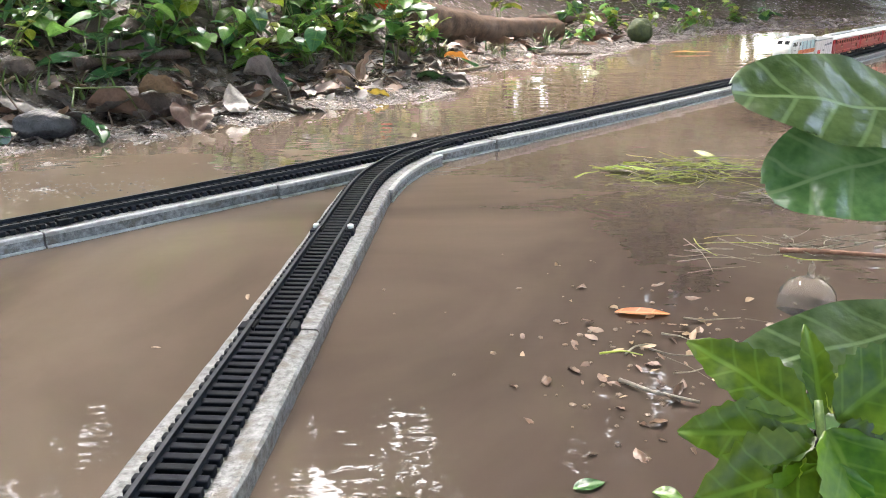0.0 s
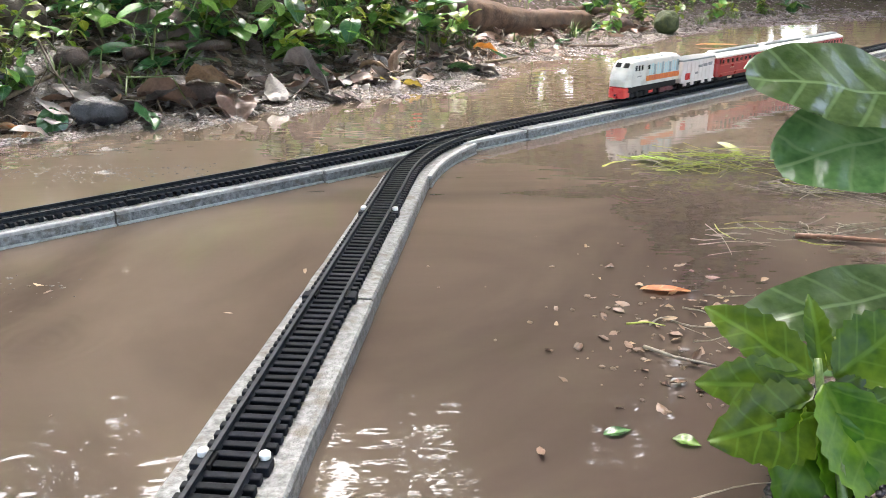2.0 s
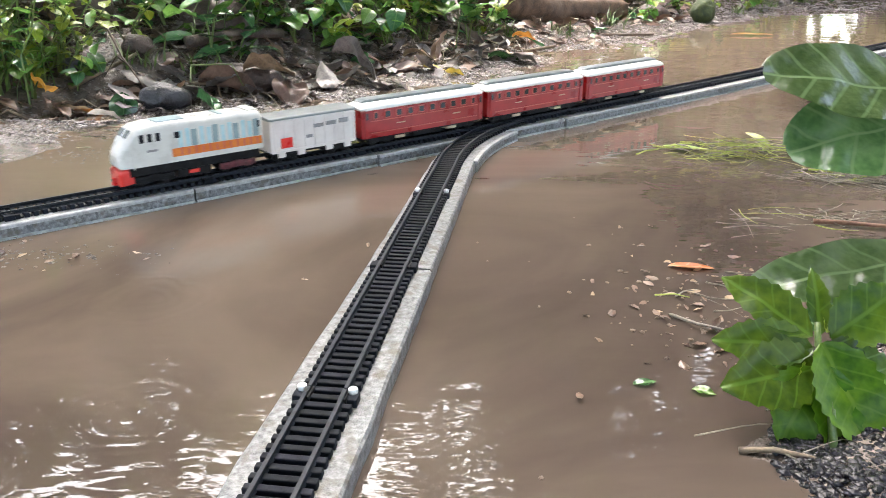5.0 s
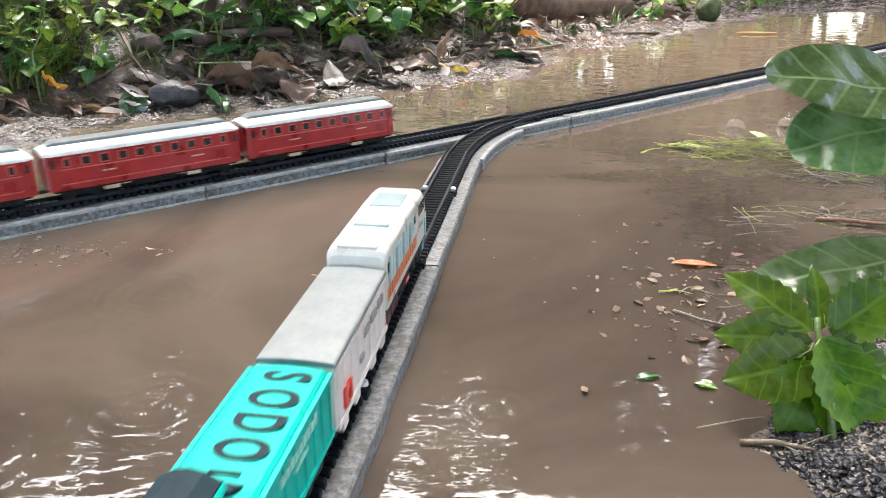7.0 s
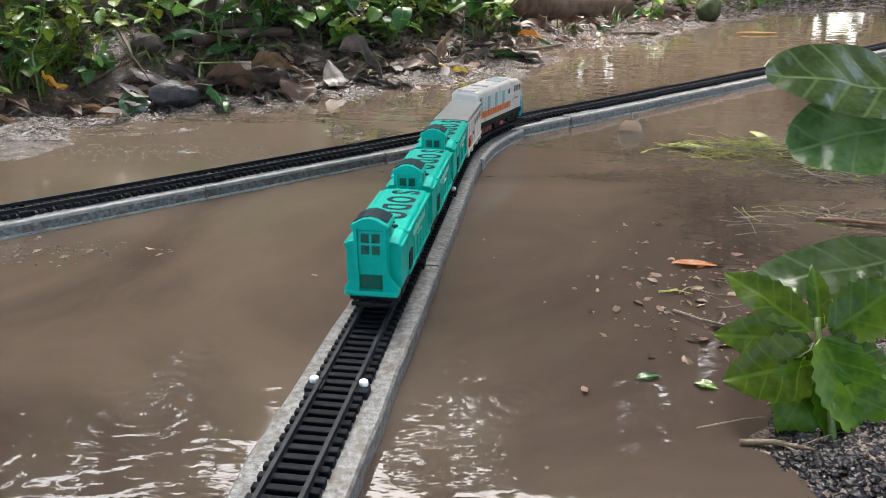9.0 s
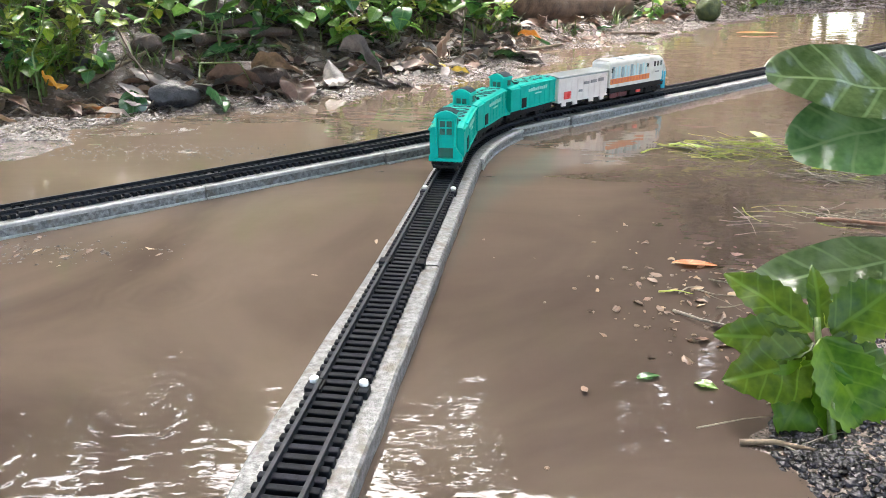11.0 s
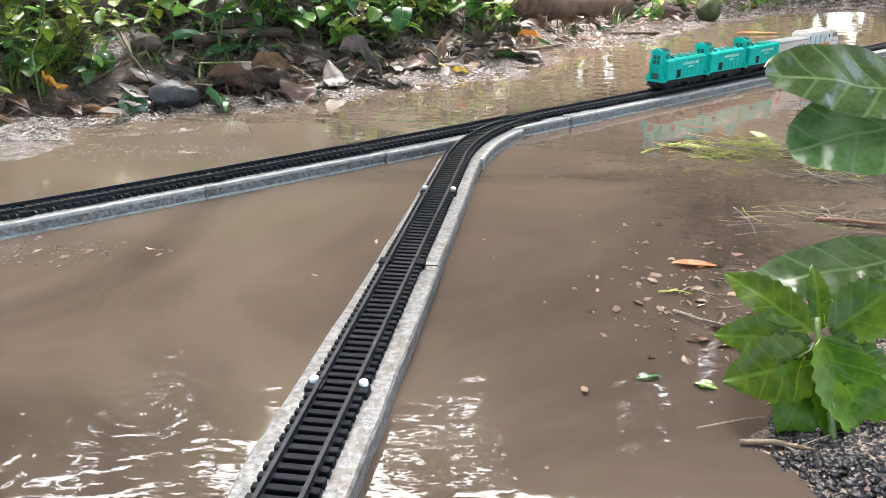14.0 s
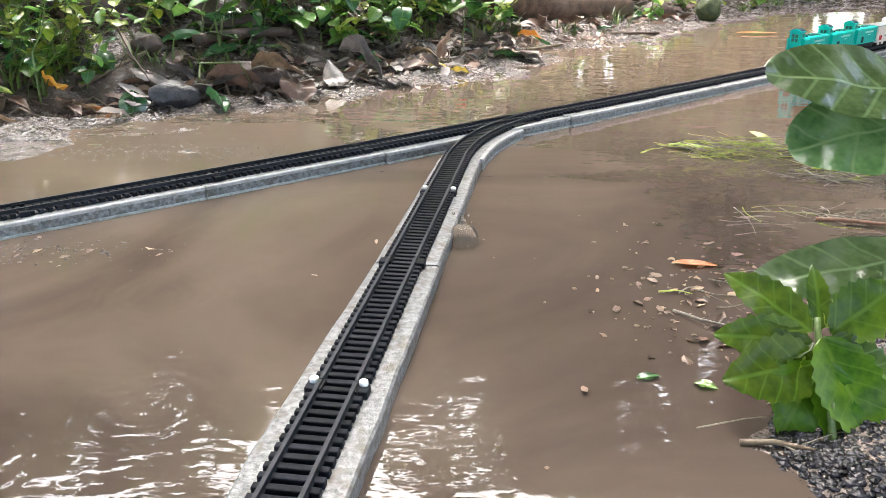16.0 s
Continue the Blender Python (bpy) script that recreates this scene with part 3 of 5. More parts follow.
def wagon(label, group):
    t = thing("toy_box_wagon", label, "toy wagon", group)
    h, w = 0.036, 0.0140
    part("body", loft(bmesh.new(), [(-h, section(w - 0.0004, 0.0095, 0.0352, 0.0012, 0.0006)), (-h + 0.0006, section(w, 0.0090, 0.0356, 0.0015, 0.0008)), (h - 0.0006, section(w, 0.0090, 0.0356, 0.0015, 0.0008)), (h, section(w - 0.0004, 0.0095, 0.0352, 0.0012, 0.0006))]), PINKISH, t)
    part("roof", loft(bmesh.new(), [(-h - 0.0008, section(w + 0.0006, 0.0352, 0.0372, 0.0012, 0.0008)), (h + 0.0008, section(w + 0.0006, 0.0352, 0.0372, 0.0012, 0.0008))]), WAGON_ROOF, t, "cool white wagon roof")
    part("underframe", boxed(-0.034, 0.034, -0.0118, 0.0118, 0.0066, 0.0094, bevel=0.0005), BLACK, t)
    for s in (-1, 1):
        y = s * w
        for i in range(9):
            x = -0.0345 + i * 0.0084
            panel(t, "rib", x, x + 0.0009, 0.0095, 0.0345, y, PINKISH, 0.0005)
        panel(t, "top_rail", -0.0355, 0.0355, 0.0325, 0.0340, y, PINKISH, 0.0007)
        panel(t, "sill", -0.0355, 0.0355, 0.0090, 0.0108, y, PINKISH, 0.0009)
        x0 = s * 0.0235
        panel(t, "red_mark", x0 - 0.0045, x0 + 0.0045, 0.0125, 0.0205, y, BRIGHT_RED, 0.0010, "red square mark")
        for i, (a, b) in enumerate(((-0.0005, 0.0075), (0.010, 0.0185), (0.0215, 0.0290))):
            c0, c1 = sorted((-s * a, -s * b))
            panel(t, "print_bar", c0, c1, 0.0255 + 0.0004 * i, 0.0284 + 0.0008 * i, y, GREY_PRINT, 0.0009)
        c0, c1 = sorted((-s * -0.007, -s * -0.002))
        panel(t, "print_bar", c0, c1, 0.0180, 0.0205, y, GREY_PRINT, 0.0009)
        for x in (-0.028, -0.012, 0.012, 0.028):
            part("step", boxed(x - 0.003, x + 0.003, y - 0.0008, y + 0.0008, 0.0050, 0.0092, bevel=0.0003), PINKISH, t)
    part("end_ladder", boxed(-h - 0.0012, -h + 0.0004, -0.004, 0.004, 0.012, 0.034, bevel=0.0003), PINKISH, t)
    bogie(t, 0.0225, 0.009)
    bogie(t, -0.0225, 0.009)
    couplers(t, h)
    return t


def coach(label, group):
    t = thing("toy_coach", label, "toy coach", group)
    h, w = 0.0672, 0.0145
    part("body", loft(bmesh.new(), [(-h, section(w - 0.0016, 0.0088, 0.0335, 0.001)), (-h + 0.0022, section(w, 0.0085, 0.0340, 0.001)), (h - 0.0022, section(w, 0.0085, 0.0340, 0.001)), (h, section(w - 0.0016, 0.0088, 0.0335, 0.001))]), RED, t)
    part("roof", loft(bmesh.new(), [(-h - 0.0004, section(w - 0.002, 0.0336, 0.0352, 0.0014, 0.0012)), (-h + 0.004, section(w + 0.0006, 0.0336, 0.0368, 0.0026, 0.0026)), (-h + 0.009, section(w + 0.0006, 0.0336, 0.0374, 0.0030, 0.0032)),
                                        (h - 0.009, section(w + 0.0006, 0.0336, 0.0374, 0.0030, 0.0032)), (h - 0.004, section(w + 0.0006, 0.0336, 0.0368, 0.0026, 0.0026)), (h + 0.0004, section(w - 0.002, 0.0336, 0.0352, 0.0014, 0.0012))]), ROOF_WHITE, t, "glossy white roof", smooth=False)
    part("clerestory", loft(bmesh.new(), [(-h + 0.005, section(0.0056, 0.0375, 0.0400, 0.0010)), (-h + 0.009, section(0.0068, 0.0375, 0.0416, 0.0010, 0.0003)), (h - 0.009, section(0.0068, 0.0375, 0.0416, 0.0010, 0.0003)), (h - 0.005, section(0.0056, 0.0375, 0.0400, 0.0010))]), ROOF_GREY, t, "grey raised roof strip")
    part("underframe", boxed(-0.064, 0.064, -0.0120, 0.0120, 0.0064, 0.0090, bevel=0.0005), BLACK, t)
    part("battery_box", boxed(-0.018, 0.012, -0.0115, 0.0115, 0.0030, 0.0070, bevel=0.0006), BLACK, t)
    for x in (-0.031, 0.027):
        part("step_box", boxed(x - 0.005, x + 0.005, -0.0122, 0.0122, 0.0038, 0.0066, bevel=0.0004), CREAM, t, "cream step box")
    for s in (-1, 1):
        y = s * w
        for i in range(10):
            x = -0.054 + i * 0.012
            nar = 0.0014 if i in (0, 9) else 0.0024
            f = panel(t, "window_frame", x - nar - 0.0008, x + nar + 0.0008, 0.0252, 0.0318, y, RED_LIGHT, 0.0005)
            part("pane", boxed(x - nar, x + nar, y - 0.0003, y + s * 0.0008 + 0.0002, 0.0260, 0.0310) if s > 0 else boxed(x - nar, x + nar, y + s * 0.0008 - 0.0002, y + 0.0003, 0.0260, 0.0310), GLASS_DARK, f)
        for x in (-0.0628, 0.0628):
            panel(t, "door", x - 0.0024, x + 0.0024, 0.0098, 0.0325, y, RED, 0.0006)
            panel(t, "door_window", x - 0.0011, x + 0.0011, 0.0255, 0.0312, y, GLASS_DARK, 0.0009)
        panel(t, "upper_line", -0.0590, 0.0590, 0.0232, 0.0239, y, RED_LIGHT, 0.0007, "pale worn moulding")
        panel(t, "lower_line", -0.0590, 0.0590, 0.0126, 0.0133, y, RED_LIGHT, 0.0007, "pale worn moulding")
        panel(t, "letter_board", -0.0650, 0.0650, 0.0322, 0.0334, y, RED, 0.0008)
        for x in (-0.034, 0.028):
            panel(t, "print_bar", x - 0.0045, x + 0.0045, 0.0185, 0.0194, y, CREAM, 0.0004)
    for s in (-1, 1):
        part("end_door", boxed(*sorted((s * (h - 0.0006), s * (h + 0.0006))), -0.0042, 0.0042, 0.0095, 0.0305, bevel=0.0003), RED, t)
    bogie(t, 0.046, 0.013)
    bogie(t, -0.046, 0.013)
    couplers(t, h)
    return t


def brake_van(label, group):
    t = thing("toy_brake_van", label, "toy wagon", group)
    w = 0.0142
    part("body", loft(bmesh.new(), [(-0.0230, section(w - 0.0005, 0.0125, 0.0358, 0.0030, 0.0004)), (-0.0222, section(w, 0.0120, 0.0363, 0.0034, 0.0006)), (0.0448, section(w, 0.0120, 0.0363, 0.0034, 0.0006)), (0.0458, section(w - 0.0005, 0.0125, 0.0358, 0.0030, 0.0004))]), TEAL, t)
    # wide bulkhead behind the open platform
    part("bulkhead", loft(bmesh.new(), [(-0.0395, section(0.0140, 0.0120, 0.0345, 0.0026, 0.0010)), (-0.0232, section(0.0140, 0.0120, 0.0360, 0.0030, 0.0010))]), TEAL, t)
    # rear cabin under a hooded roof
    part("cabin", loft(bmesh.new(), [(-0.0448, section(0.0076, 0.0200, 0.0440, 0.0030, 0.0012)), (-0.0443, section(0.0080, 0.0196, 0.0445, 0.0034, 0.0014)), (-0.0312, section(0.0080, 0.0120, 0.0445, 0.0034, 0.0014))]), TEAL, t)
    part("cabin_front", loft(bmesh.new(), [(-0.0314, section(0.0080, 0.0120, 0.0418, 0.0030, 0.0008)), (-0.0240, section(0.0080, 0.0120, 0.0372, 0.0024, 0.0006))]), TEAL, t)
    part("cabin_roof", loft(bmesh.new(), [(-0.0472, section(0.0094, 0.0436, 0.0458, 0.0018, 0.0028)), (-0.0310, section(0.0094, 0.0436, 0.0458, 0.0018, 0.0028))]), TEAL, t, "arched cabin roof")
    part("roof_patch", loft(bmesh.new(), [(-0.0440, section(0.0084, 0.0452, 0.0462, 0.0004, 0.0027)), (-0.0307, section(0.0084, 0.0452, 0.0462, 0.0004, 0.0027))]), DARK_PRINT, t, "black roof patch")
    part("front_patch", loft(bmesh.new(), [(-0.0312, section(0.0072, 0.0400, 0.0430, 0.0010, 0.0006)), (-0.0240, section(0.0074, 0.0360, 0.0384, 0.0010, 0.0006)), (-0.0205, section(0.0090, 0.0358, 0.0374, 0.0006, 0.0006))]), DARK_PRINT, t, "black sloping patch")
    part("platform", boxed(-0.0476, -0.0390, -0.0136, 0.0136, 0.0098, 0.0124, bevel=0.0005), TEAL, t)
    # flared wings beside the low doorway
    for s in (-1, 1):
        bm = bmesh.new()
        prof = [(s * 0.0060, 0.0122), (s * 0.0137, 0.0122), (s * 0.0134, 0.0142), (s * 0.0112, 0.0168), (s * 0.0090, 0.0200), (s * 0.0078, 0.0226), (s * 0.0060, 0.0226)]
        rows = [[bm.verts.new((x, y, z)) for y, z in prof] for x in (-0.0472, -0.0440)]
        for k in range(len(prof)):
            bm.faces.new((rows[0][k], rows[0][(k + 1) % 7], rows[1][(k + 1) % 7], rows[1][k]))
        bm.faces.new(rows[0])
        bm.faces.new(rows[1])
        bmesh.ops.recalc_face_normals(bm, faces=bm.faces[:])
        part("wing", bm, TEAL, t)
        part("corner_post", boxed(-0.0468, -0.0446, *sorted((s * 0.0064, s * 0.0082)), 0.0200, 0.0440, bevel=0.0004), TEAL, t)
        part("eave_block", boxed(-0.0402, -0.0235, *sorted((s * 0.0136, s * 0.0150)), 0.0318, 0.0338, bevel=0.0004), TEAL, t)
    # thin dark panel paints the recess's shade into the doorway
    part("doorway", boxed(-0.0446, -0.0440, -0.0060, 0.0060, 0.0124, 0.0205), TEAL_DARK, t, "doorway with shade painted as dark teal")
    fr = part("window_frame", boxed(-0.0456, -0.0443, -0.0062, 0.0062, 0.0290, 0.0420, bevel=0.0003), TEAL, t)
    for y in (-0.0027, 0.0027):
        for z in (0.0326, 0.0384):
            part("pane", boxed(-0.0459, -0.0450, y - 0.0021, y + 0.0021, z - 0.0023, z + 0.0023, bevel=0.0002), TEAL_DARK, fr)
    for s in (-1, 1):
        y = s * w
        part("cabin_window", boxed(-0.0380, -0.0330, *sorted((s * 0.0076, s * 0.0084)), 0.0370, 0.0420), TEAL_DARK, t)
        panel(t, "door", -0.0200, -0.0115, 0.0130, 0.0230, y, BLACK, 0.0005, "black side hatch")
        for x in (-0.005, 0.0045, 0.014, 0.0235, 0.033, 0.0425):
            panel(t, "rib", x - 0.0004, x + 0.0004, 0.0130, 0.0346, y, TEAL, 0.0005)
        panel(t, "sill", -0.0220, 0.0452, 0.0120, 0.0136, y, TEAL, 0.0009)
        panel(t, "eave", -0.0225, 0.0454, 0.0338, 0.0350, y, TEAL, 0.0010)
        for i in range(9):
            x = -0.008 + i * 0.0040
            panel(t, "print_bar", x, x + 0.0026, 0.0278, 0.0304 + 0.0004 * (i % 3), y, PALE_PRINT, 0.0008)
        panel(t, "print_bar", 0.004, 0.016, 0.0244, 0.0256, y, PALE_PRINT, 0.0008)
    for i, ch in enumerate("SODO"):
        o = part("roof_letter", text_mesh(ch, 0.0225, DARK_PRINT, 0.0001), DARK_PRINT, t, "dark roof lettering")
        o.matrix_basis = pose(0.0370 - i * 0.0138, -0.0012, 0.0371, 0, 0, 180) @ Matrix.Diagonal((0.62, 1, 1, 1))
    part("roof_letter", boxed(-0.0165, -0.0150, -0.0062, 0.0028, 0.0362, 0.0373), DARK_PRINT, t)
    part("underframe", boxed(-0.0440, 0.0440, -0.0120, 0.0120, 0.0062, 0.0124, bevel=0.0005), BLACK, t)
    for x in (-0.012, 0.014):
        part("brake_gear", boxed(x - 0.004, x + 0.004, -0.0118, 0.0118, 0.0030, 0.0064, bevel=0.0004), BLACK, t)
    part("rear_buffer", boxed(-0.0492, -0.0466, -0.0100, 0.0100, 0.0050, 0.0072, bevel=0.0005), BLACK, t)
    bogie(t, 0.029, 0.010)
    bogie(t, -0.029, 0.010)
    couplers(t, 0.0470)
    return t


passenger = []
loco = locomotive(BRIGHT_RED, "cream-white toy diesel locomotive with red pilot and orange stripe", "passenger train")
loco.scale = (0.955, 0.91, 0.96)
passenger.append((loco, 0.0540))
w0 = wagon("pinkish-white toy box wagon with small red square mark", "passenger train")
w0.scale = (1.08, 0.95, 0.97)
passenger.append((w0, 0.1525))
c0 = coach("red toy passenger coach with glossy white roof", "passenger train")
c0.scale = (1.012, 1, 0.94)
passenger.append((c0, 0.2655))
for k in (1, 2):
    passenger.append((copy_thing(c0, pose(0, 0, 0)), 0.2655 + 0.1422 * k))
goods = []
loco = locomotive(BLUE, "cream-white toy diesel locomotive with blue nose and orange stripe", "goods train")
loco.scale = (0.955, 0.89, 0.93)
goods.append((loco, 0.0540))
w0 = wagon("pinkish-white toy box wagon coupled behind the locomotive", "goods train")
w0.scale = (1.08, 0.93, 0.94)
goods.append((w0, 0.1500))
b0 = brake_van("teal toy brake van with dark roof lettering and rear cabin", "goods train")
b0.scale = (0.92, 0.93, 0.98)
goods.append((b0, 0.2360))
for k in (1, 2):
    goods.append((copy_thing(b0, pose(0, 0, 0)), 0.2360 + 0.0910 * k))


# ================= plants and litter =================
def leaf_mat(name, c1, c2, rib, rough=0.3, gloss=0.5, through_=0.25, vein=420.0, spots=None, quilt=0.0):
    m = mat(name, c1, c2, 38, rough, 0.25 if not quilt else 0.8, fine=300, spec=gloss, vary=0.28, dirt_or_sheen=spots)
    n, l = links(m)
    p = n["Principled BSDF"]
    col = p.inputs["Base Color"].links[0].from_socket
    tc = n.new("ShaderNodeTexCoord")
    xyz = n.new("ShaderNodeSeparateXYZ")
    l.new(tc.outputs["Object"], xyz.inputs[0])
    ab = n.new("ShaderNodeMath")
    ab.operation = "ABSOLUTE"
    l.new(xyz.outputs["Y"], ab.inputs[0])
    # side veins slant forward from the midrib
    sl = n.new("ShaderNodeMath")
    sl.operation = "MULTIPLY_ADD"
    sl.inputs[1].default_value = -0.8
    l.new(ab.outputs[0], sl.inputs[0])
    l.new(xyz.outputs["X"], sl.inputs[2])
    fr = n.new("ShaderNodeMath")
    fr.operation = "MULTIPLY"
    fr.inputs[1].default_value = vein * 2
    l.new(sl.outputs[0], fr.inputs[0])
    sn = n.new("ShaderNodeMath")
    sn.operation = "SINE"
    l.new(fr.outputs[0], sn.inputs[0])
    vr = n.new("ShaderNodeMapRange")
    vr.inputs["From Min"].default_value, vr.inputs["From Max"].default_value = 0.86, 1.0
    vr.inputs["To Max"].default_value = 0.45
    l.new(sn.outputs[0], vr.inputs["Value"])
    mr = n.new("ShaderNodeMapRange")
    mr.inputs["From Min"].default_value, mr.inputs["From Max"].default_value = 0.0011, 0.0004
    mr.inputs["To Max"].default_value = 0.8
    l.new(ab.outputs[0], mr.inputs["Value"])
    mxm = n.new("ShaderNodeMath")
    mxm.operation = "MAXIMUM"
    l.new(vr.outputs[0], mxm.inputs[0])
    l.new(mr.outputs[0], mxm.inputs[1])
    mx = n.new("ShaderNodeMix")
    mx.data_type = "RGBA"
    l.new(mxm.outputs[0], mx.inputs["Factor"])
    l.new(col, mx.inputs["A"])
    mx.inputs["B"].default_value = (*rib, 1)
    l.new(mx.outputs["Result"], p.inputs["Base Color"])
    if quilt:
        # blade bulges between the sunken veins
        bp = n["Bump"]
        sink = n.new("ShaderNodeMath")
        sink.operation = "MULTIPLY_ADD"
        sink.inputs[1].default_value = -quilt
        l.new(sn.outputs[0], sink.inputs[0])
        l.new(bp.inputs["Height"].links[0].from_socket, sink.inputs[2])
        l.new(sink.outputs[0], bp.inputs["Height"])
    tr = n.new("ShaderNodeBsdfTranslucent")
    l.new(mx.outputs["Result"], tr.inputs["Color"])
    ms = n.new("ShaderNodeMixShader")
    ms.inputs[0].default_value = through_
    l.new(p.outputs[0], ms.inputs[1])
    l.new(tr.outputs[0], ms.inputs[2])
    l.new(ms.outputs[0], n["Material Output"].inputs["Surface"])
    return m


LEAF_MID = leaf_mat("mid_green_leaf", (0.085, 0.19, 0.035), (0.21, 0.38, 0.085), (0.24, 0.4, 0.12), 0.24, 0.7, 0.4)
LEAF_DARK = leaf_mat("dark_green_leaf", (0.025, 0.085, 0.032), (0.07, 0.17, 0.06), (0.13, 0.25, 0.1), 0.2, 0.8)
LEAF_LIME = leaf_mat("yellow_green_leaf", (0.15, 0.23, 0.015), (0.34, 0.4, 0.04), (0.35, 0.42, 0.1))
LEAF_FRESH = leaf_mat("fresh_green_leaf", (0.022, 0.072, 0.003), (0.10, 0.18, 0.008), (0.11, 0.2, 0.025), 0.36, 0.4, 0.3)
# pale spots paint an irregular sky sheen into the broad leaves' colour
LEAF_SHINY = leaf_mat("wet_leaf_painted_sheen", (0.04, 0.095, 0.028), (0.12, 0.205, 0.075), (0.2, 0.3, 0.14), 0.2, 0.9, 0.35, 190, (0.2, 0.28, 0.18), 0.35)
LEAF_BROWN = leaf_mat("dead_brown_leaf", (0.065, 0.037, 0.024), (0.27, 0.172, 0.118), (0.2, 0.14, 0.1), 0.38, 0.5, 0.1)
LEAF_TAN = leaf_mat("dead_tan_leaf", (0.22, 0.14, 0.09), (0.38, 0.26, 0.18), (0.3, 0.2, 0.12), 0.4, 0.5, 0.15)
LEAF_GREY = leaf_mat("rotten_grey_leaf", (0.05, 0.042, 0.038), (0.27, 0.23, 0.21), (0.2, 0.185, 0.175), 0.34, 0.5, 0.05)
LEAF_YELLOW = leaf_mat("fallen_yellow_leaf", (0.45, 0.3, 0.03), (0.62, 0.46, 0.1), (0.5, 0.36, 0.12), 0.35)
LEAF_ORANGE = leaf_mat("fallen_orange_leaf", (0.5, 0.17, 0.02), (0.62, 0.27, 0.05), (0.6, 0.3, 0.12), 0.35)
PETAL = mat("red_petal", (0.6, 0.05, 0.01), (0.75, 0.12, 0.02), 300, 0.4, 0.1)
STEM = mat("green_stem", (0.06, 0.10, 0.02), (0.16, 0.2, 0.06), 200, 0.4, 0.2, vary=0.3)
TWIG = mat("brown_twig", (0.07, 0.045, 0.03), (0.2, 0.14, 0.09), 150, 0.5, 0.4, vary=0.4)
STRAW = mat("wet_straw", (0.12, 0.10, 0.075), (0.30, 0.265, 0.2), 150, 0.35, 0.2, vary=0.35)
STRAW_GREEN = mat("fresh_straw", (0.2, 0.27, 0.03), (0.42, 0.45, 0.08), 150, 0.35, 0.2, vary=0.3)
RED_STICK = mat("reddish_stick", (0.14, 0.06, 0.035), (0.27, 0.14, 0.085), 350, 0.5, 0.6)
BARK = mat("log_bark", (0.05, 0.028, 0.018), (0.2, 0.12, 0.08), 40, 0.65, 0.9, fine=300, dirt_or_sheen=(0.15, 0.10, 0.075), bump_dist=0.004)
ROCK = mat("dark_wet_rock", (0.010, 0.010, 0.013), (0.06, 0.058, 0.066), 90, 0.42, 1.0, fine=420, bump_dist=0.003)
ROCK_BROWN = mat("brown_clod", (0.03, 0.02, 0.016), (0.12, 0.078, 0.062), 70, 0.45, 1.0, fine=420, bump_dist=0.004)
MOSS = mat("mossy_stone", (0.02, 0.035, 0.01), (0.08, 0.10, 0.03), 90, 0.6, 1.0, fine=500, bump_dist=0.004)


def leaf_bm(length, width, fold=0.15, curl=0.2, tip=1.0, serrate=0.0, wave=0.0, nu=10, nv=2, seed=0.0):
    """A blade along +x, midrib on y = 0; fold lifts the halves, curl droops the tip."""
    bm = bmesh.new()
    rows = []
    for i in range(nu + 1):
        u = i / nu
        hw = width / 2 * max(0.03, math.sin(math.pi * (u ** 0.85) * 0.985 + 0.02) ** (0.75 * tip))
        if serrate and 0 < i < nu:
            hw *= 1 + serrate * (1 if i % 2 else -1)
        row = []
        for j in range(-nv, nv + 1):
            v = j / nv
            y = v * hw
            z = fold * abs(y) - curl * length * u * u + wave * width * noise.noise((u * 4 + seed, v * 2, seed))
            row.append(bm.verts.new((length * (u - 0.35 * curl * u * u), y, z)))
        rows.append(row)
    for a, b in zip(rows, rows[1:]):
        for j in range(2 * nv):
            bm.faces.new((a[j], b[j], b[j + 1], a[j + 1]))
    return bm


def tube(bm, pts, r0, r1, n=6):
    pts = [Vector(p) for p in pts]
    rows = []
    for i, p in enumerate(pts):
        d = (pts[min(i + 1, len(pts) - 1)] - pts[max(i - 1, 0)]).normalized()
        a = d.orthogonal().normalized()
        b = d.cross(a)
        r = r0 + (r1 - r0) * i / (len(pts) - 1)
        rows.append([bm.verts.new(p + a * (r * math.cos(2 * math.pi * k / n)) + b * (r * math.sin(2 * math.pi * k / n))) for k in range(n)])
    for u, v in zip(rows, rows[1:]):
        best = min(range(n), key=lambda s: (u[0].co - v[s].co).length)
        for k in range(n):
            bm.faces.new((u[k], u[(k + 1) % n], v[(k + 1 + best) % n], v[(k + best) % n]))
    bm.faces.new(rows[0])
    bm.faces.new(rows[-1])
    bmesh.ops.recalc_face_normals(bm, faces=bm.faces[:])
    return bm


def aim(p, q, up):
    """Pose at p whose x points to q, with z near up; and the distance."""
    x = Vector(q) - Vector(p)
    d = x.length
    x.normalize()
    y = Vector(up).cross(x).normalized()
    z = x.cross(y)
    m = Matrix((x, y, z)).transposed().to_4x4()
    m.translation = Vector(p)
    return m, d


def leaf_between(parent, p, q, width, up, material, label="", fold=0.15, curl=0.05, serrate=0.0, wave=0.05, nu=12, name="leaf", tip=1.0):
    m, d = aim(p, q, up)
    o = part(name, leaf_bm(d, width, fold, curl, tip, serrate, wave, nu, 3, seed=p[0] * 50), material, parent, label, smooth=True)
    o.matrix_basis = m
    return o


LEAF_MESHES = {}
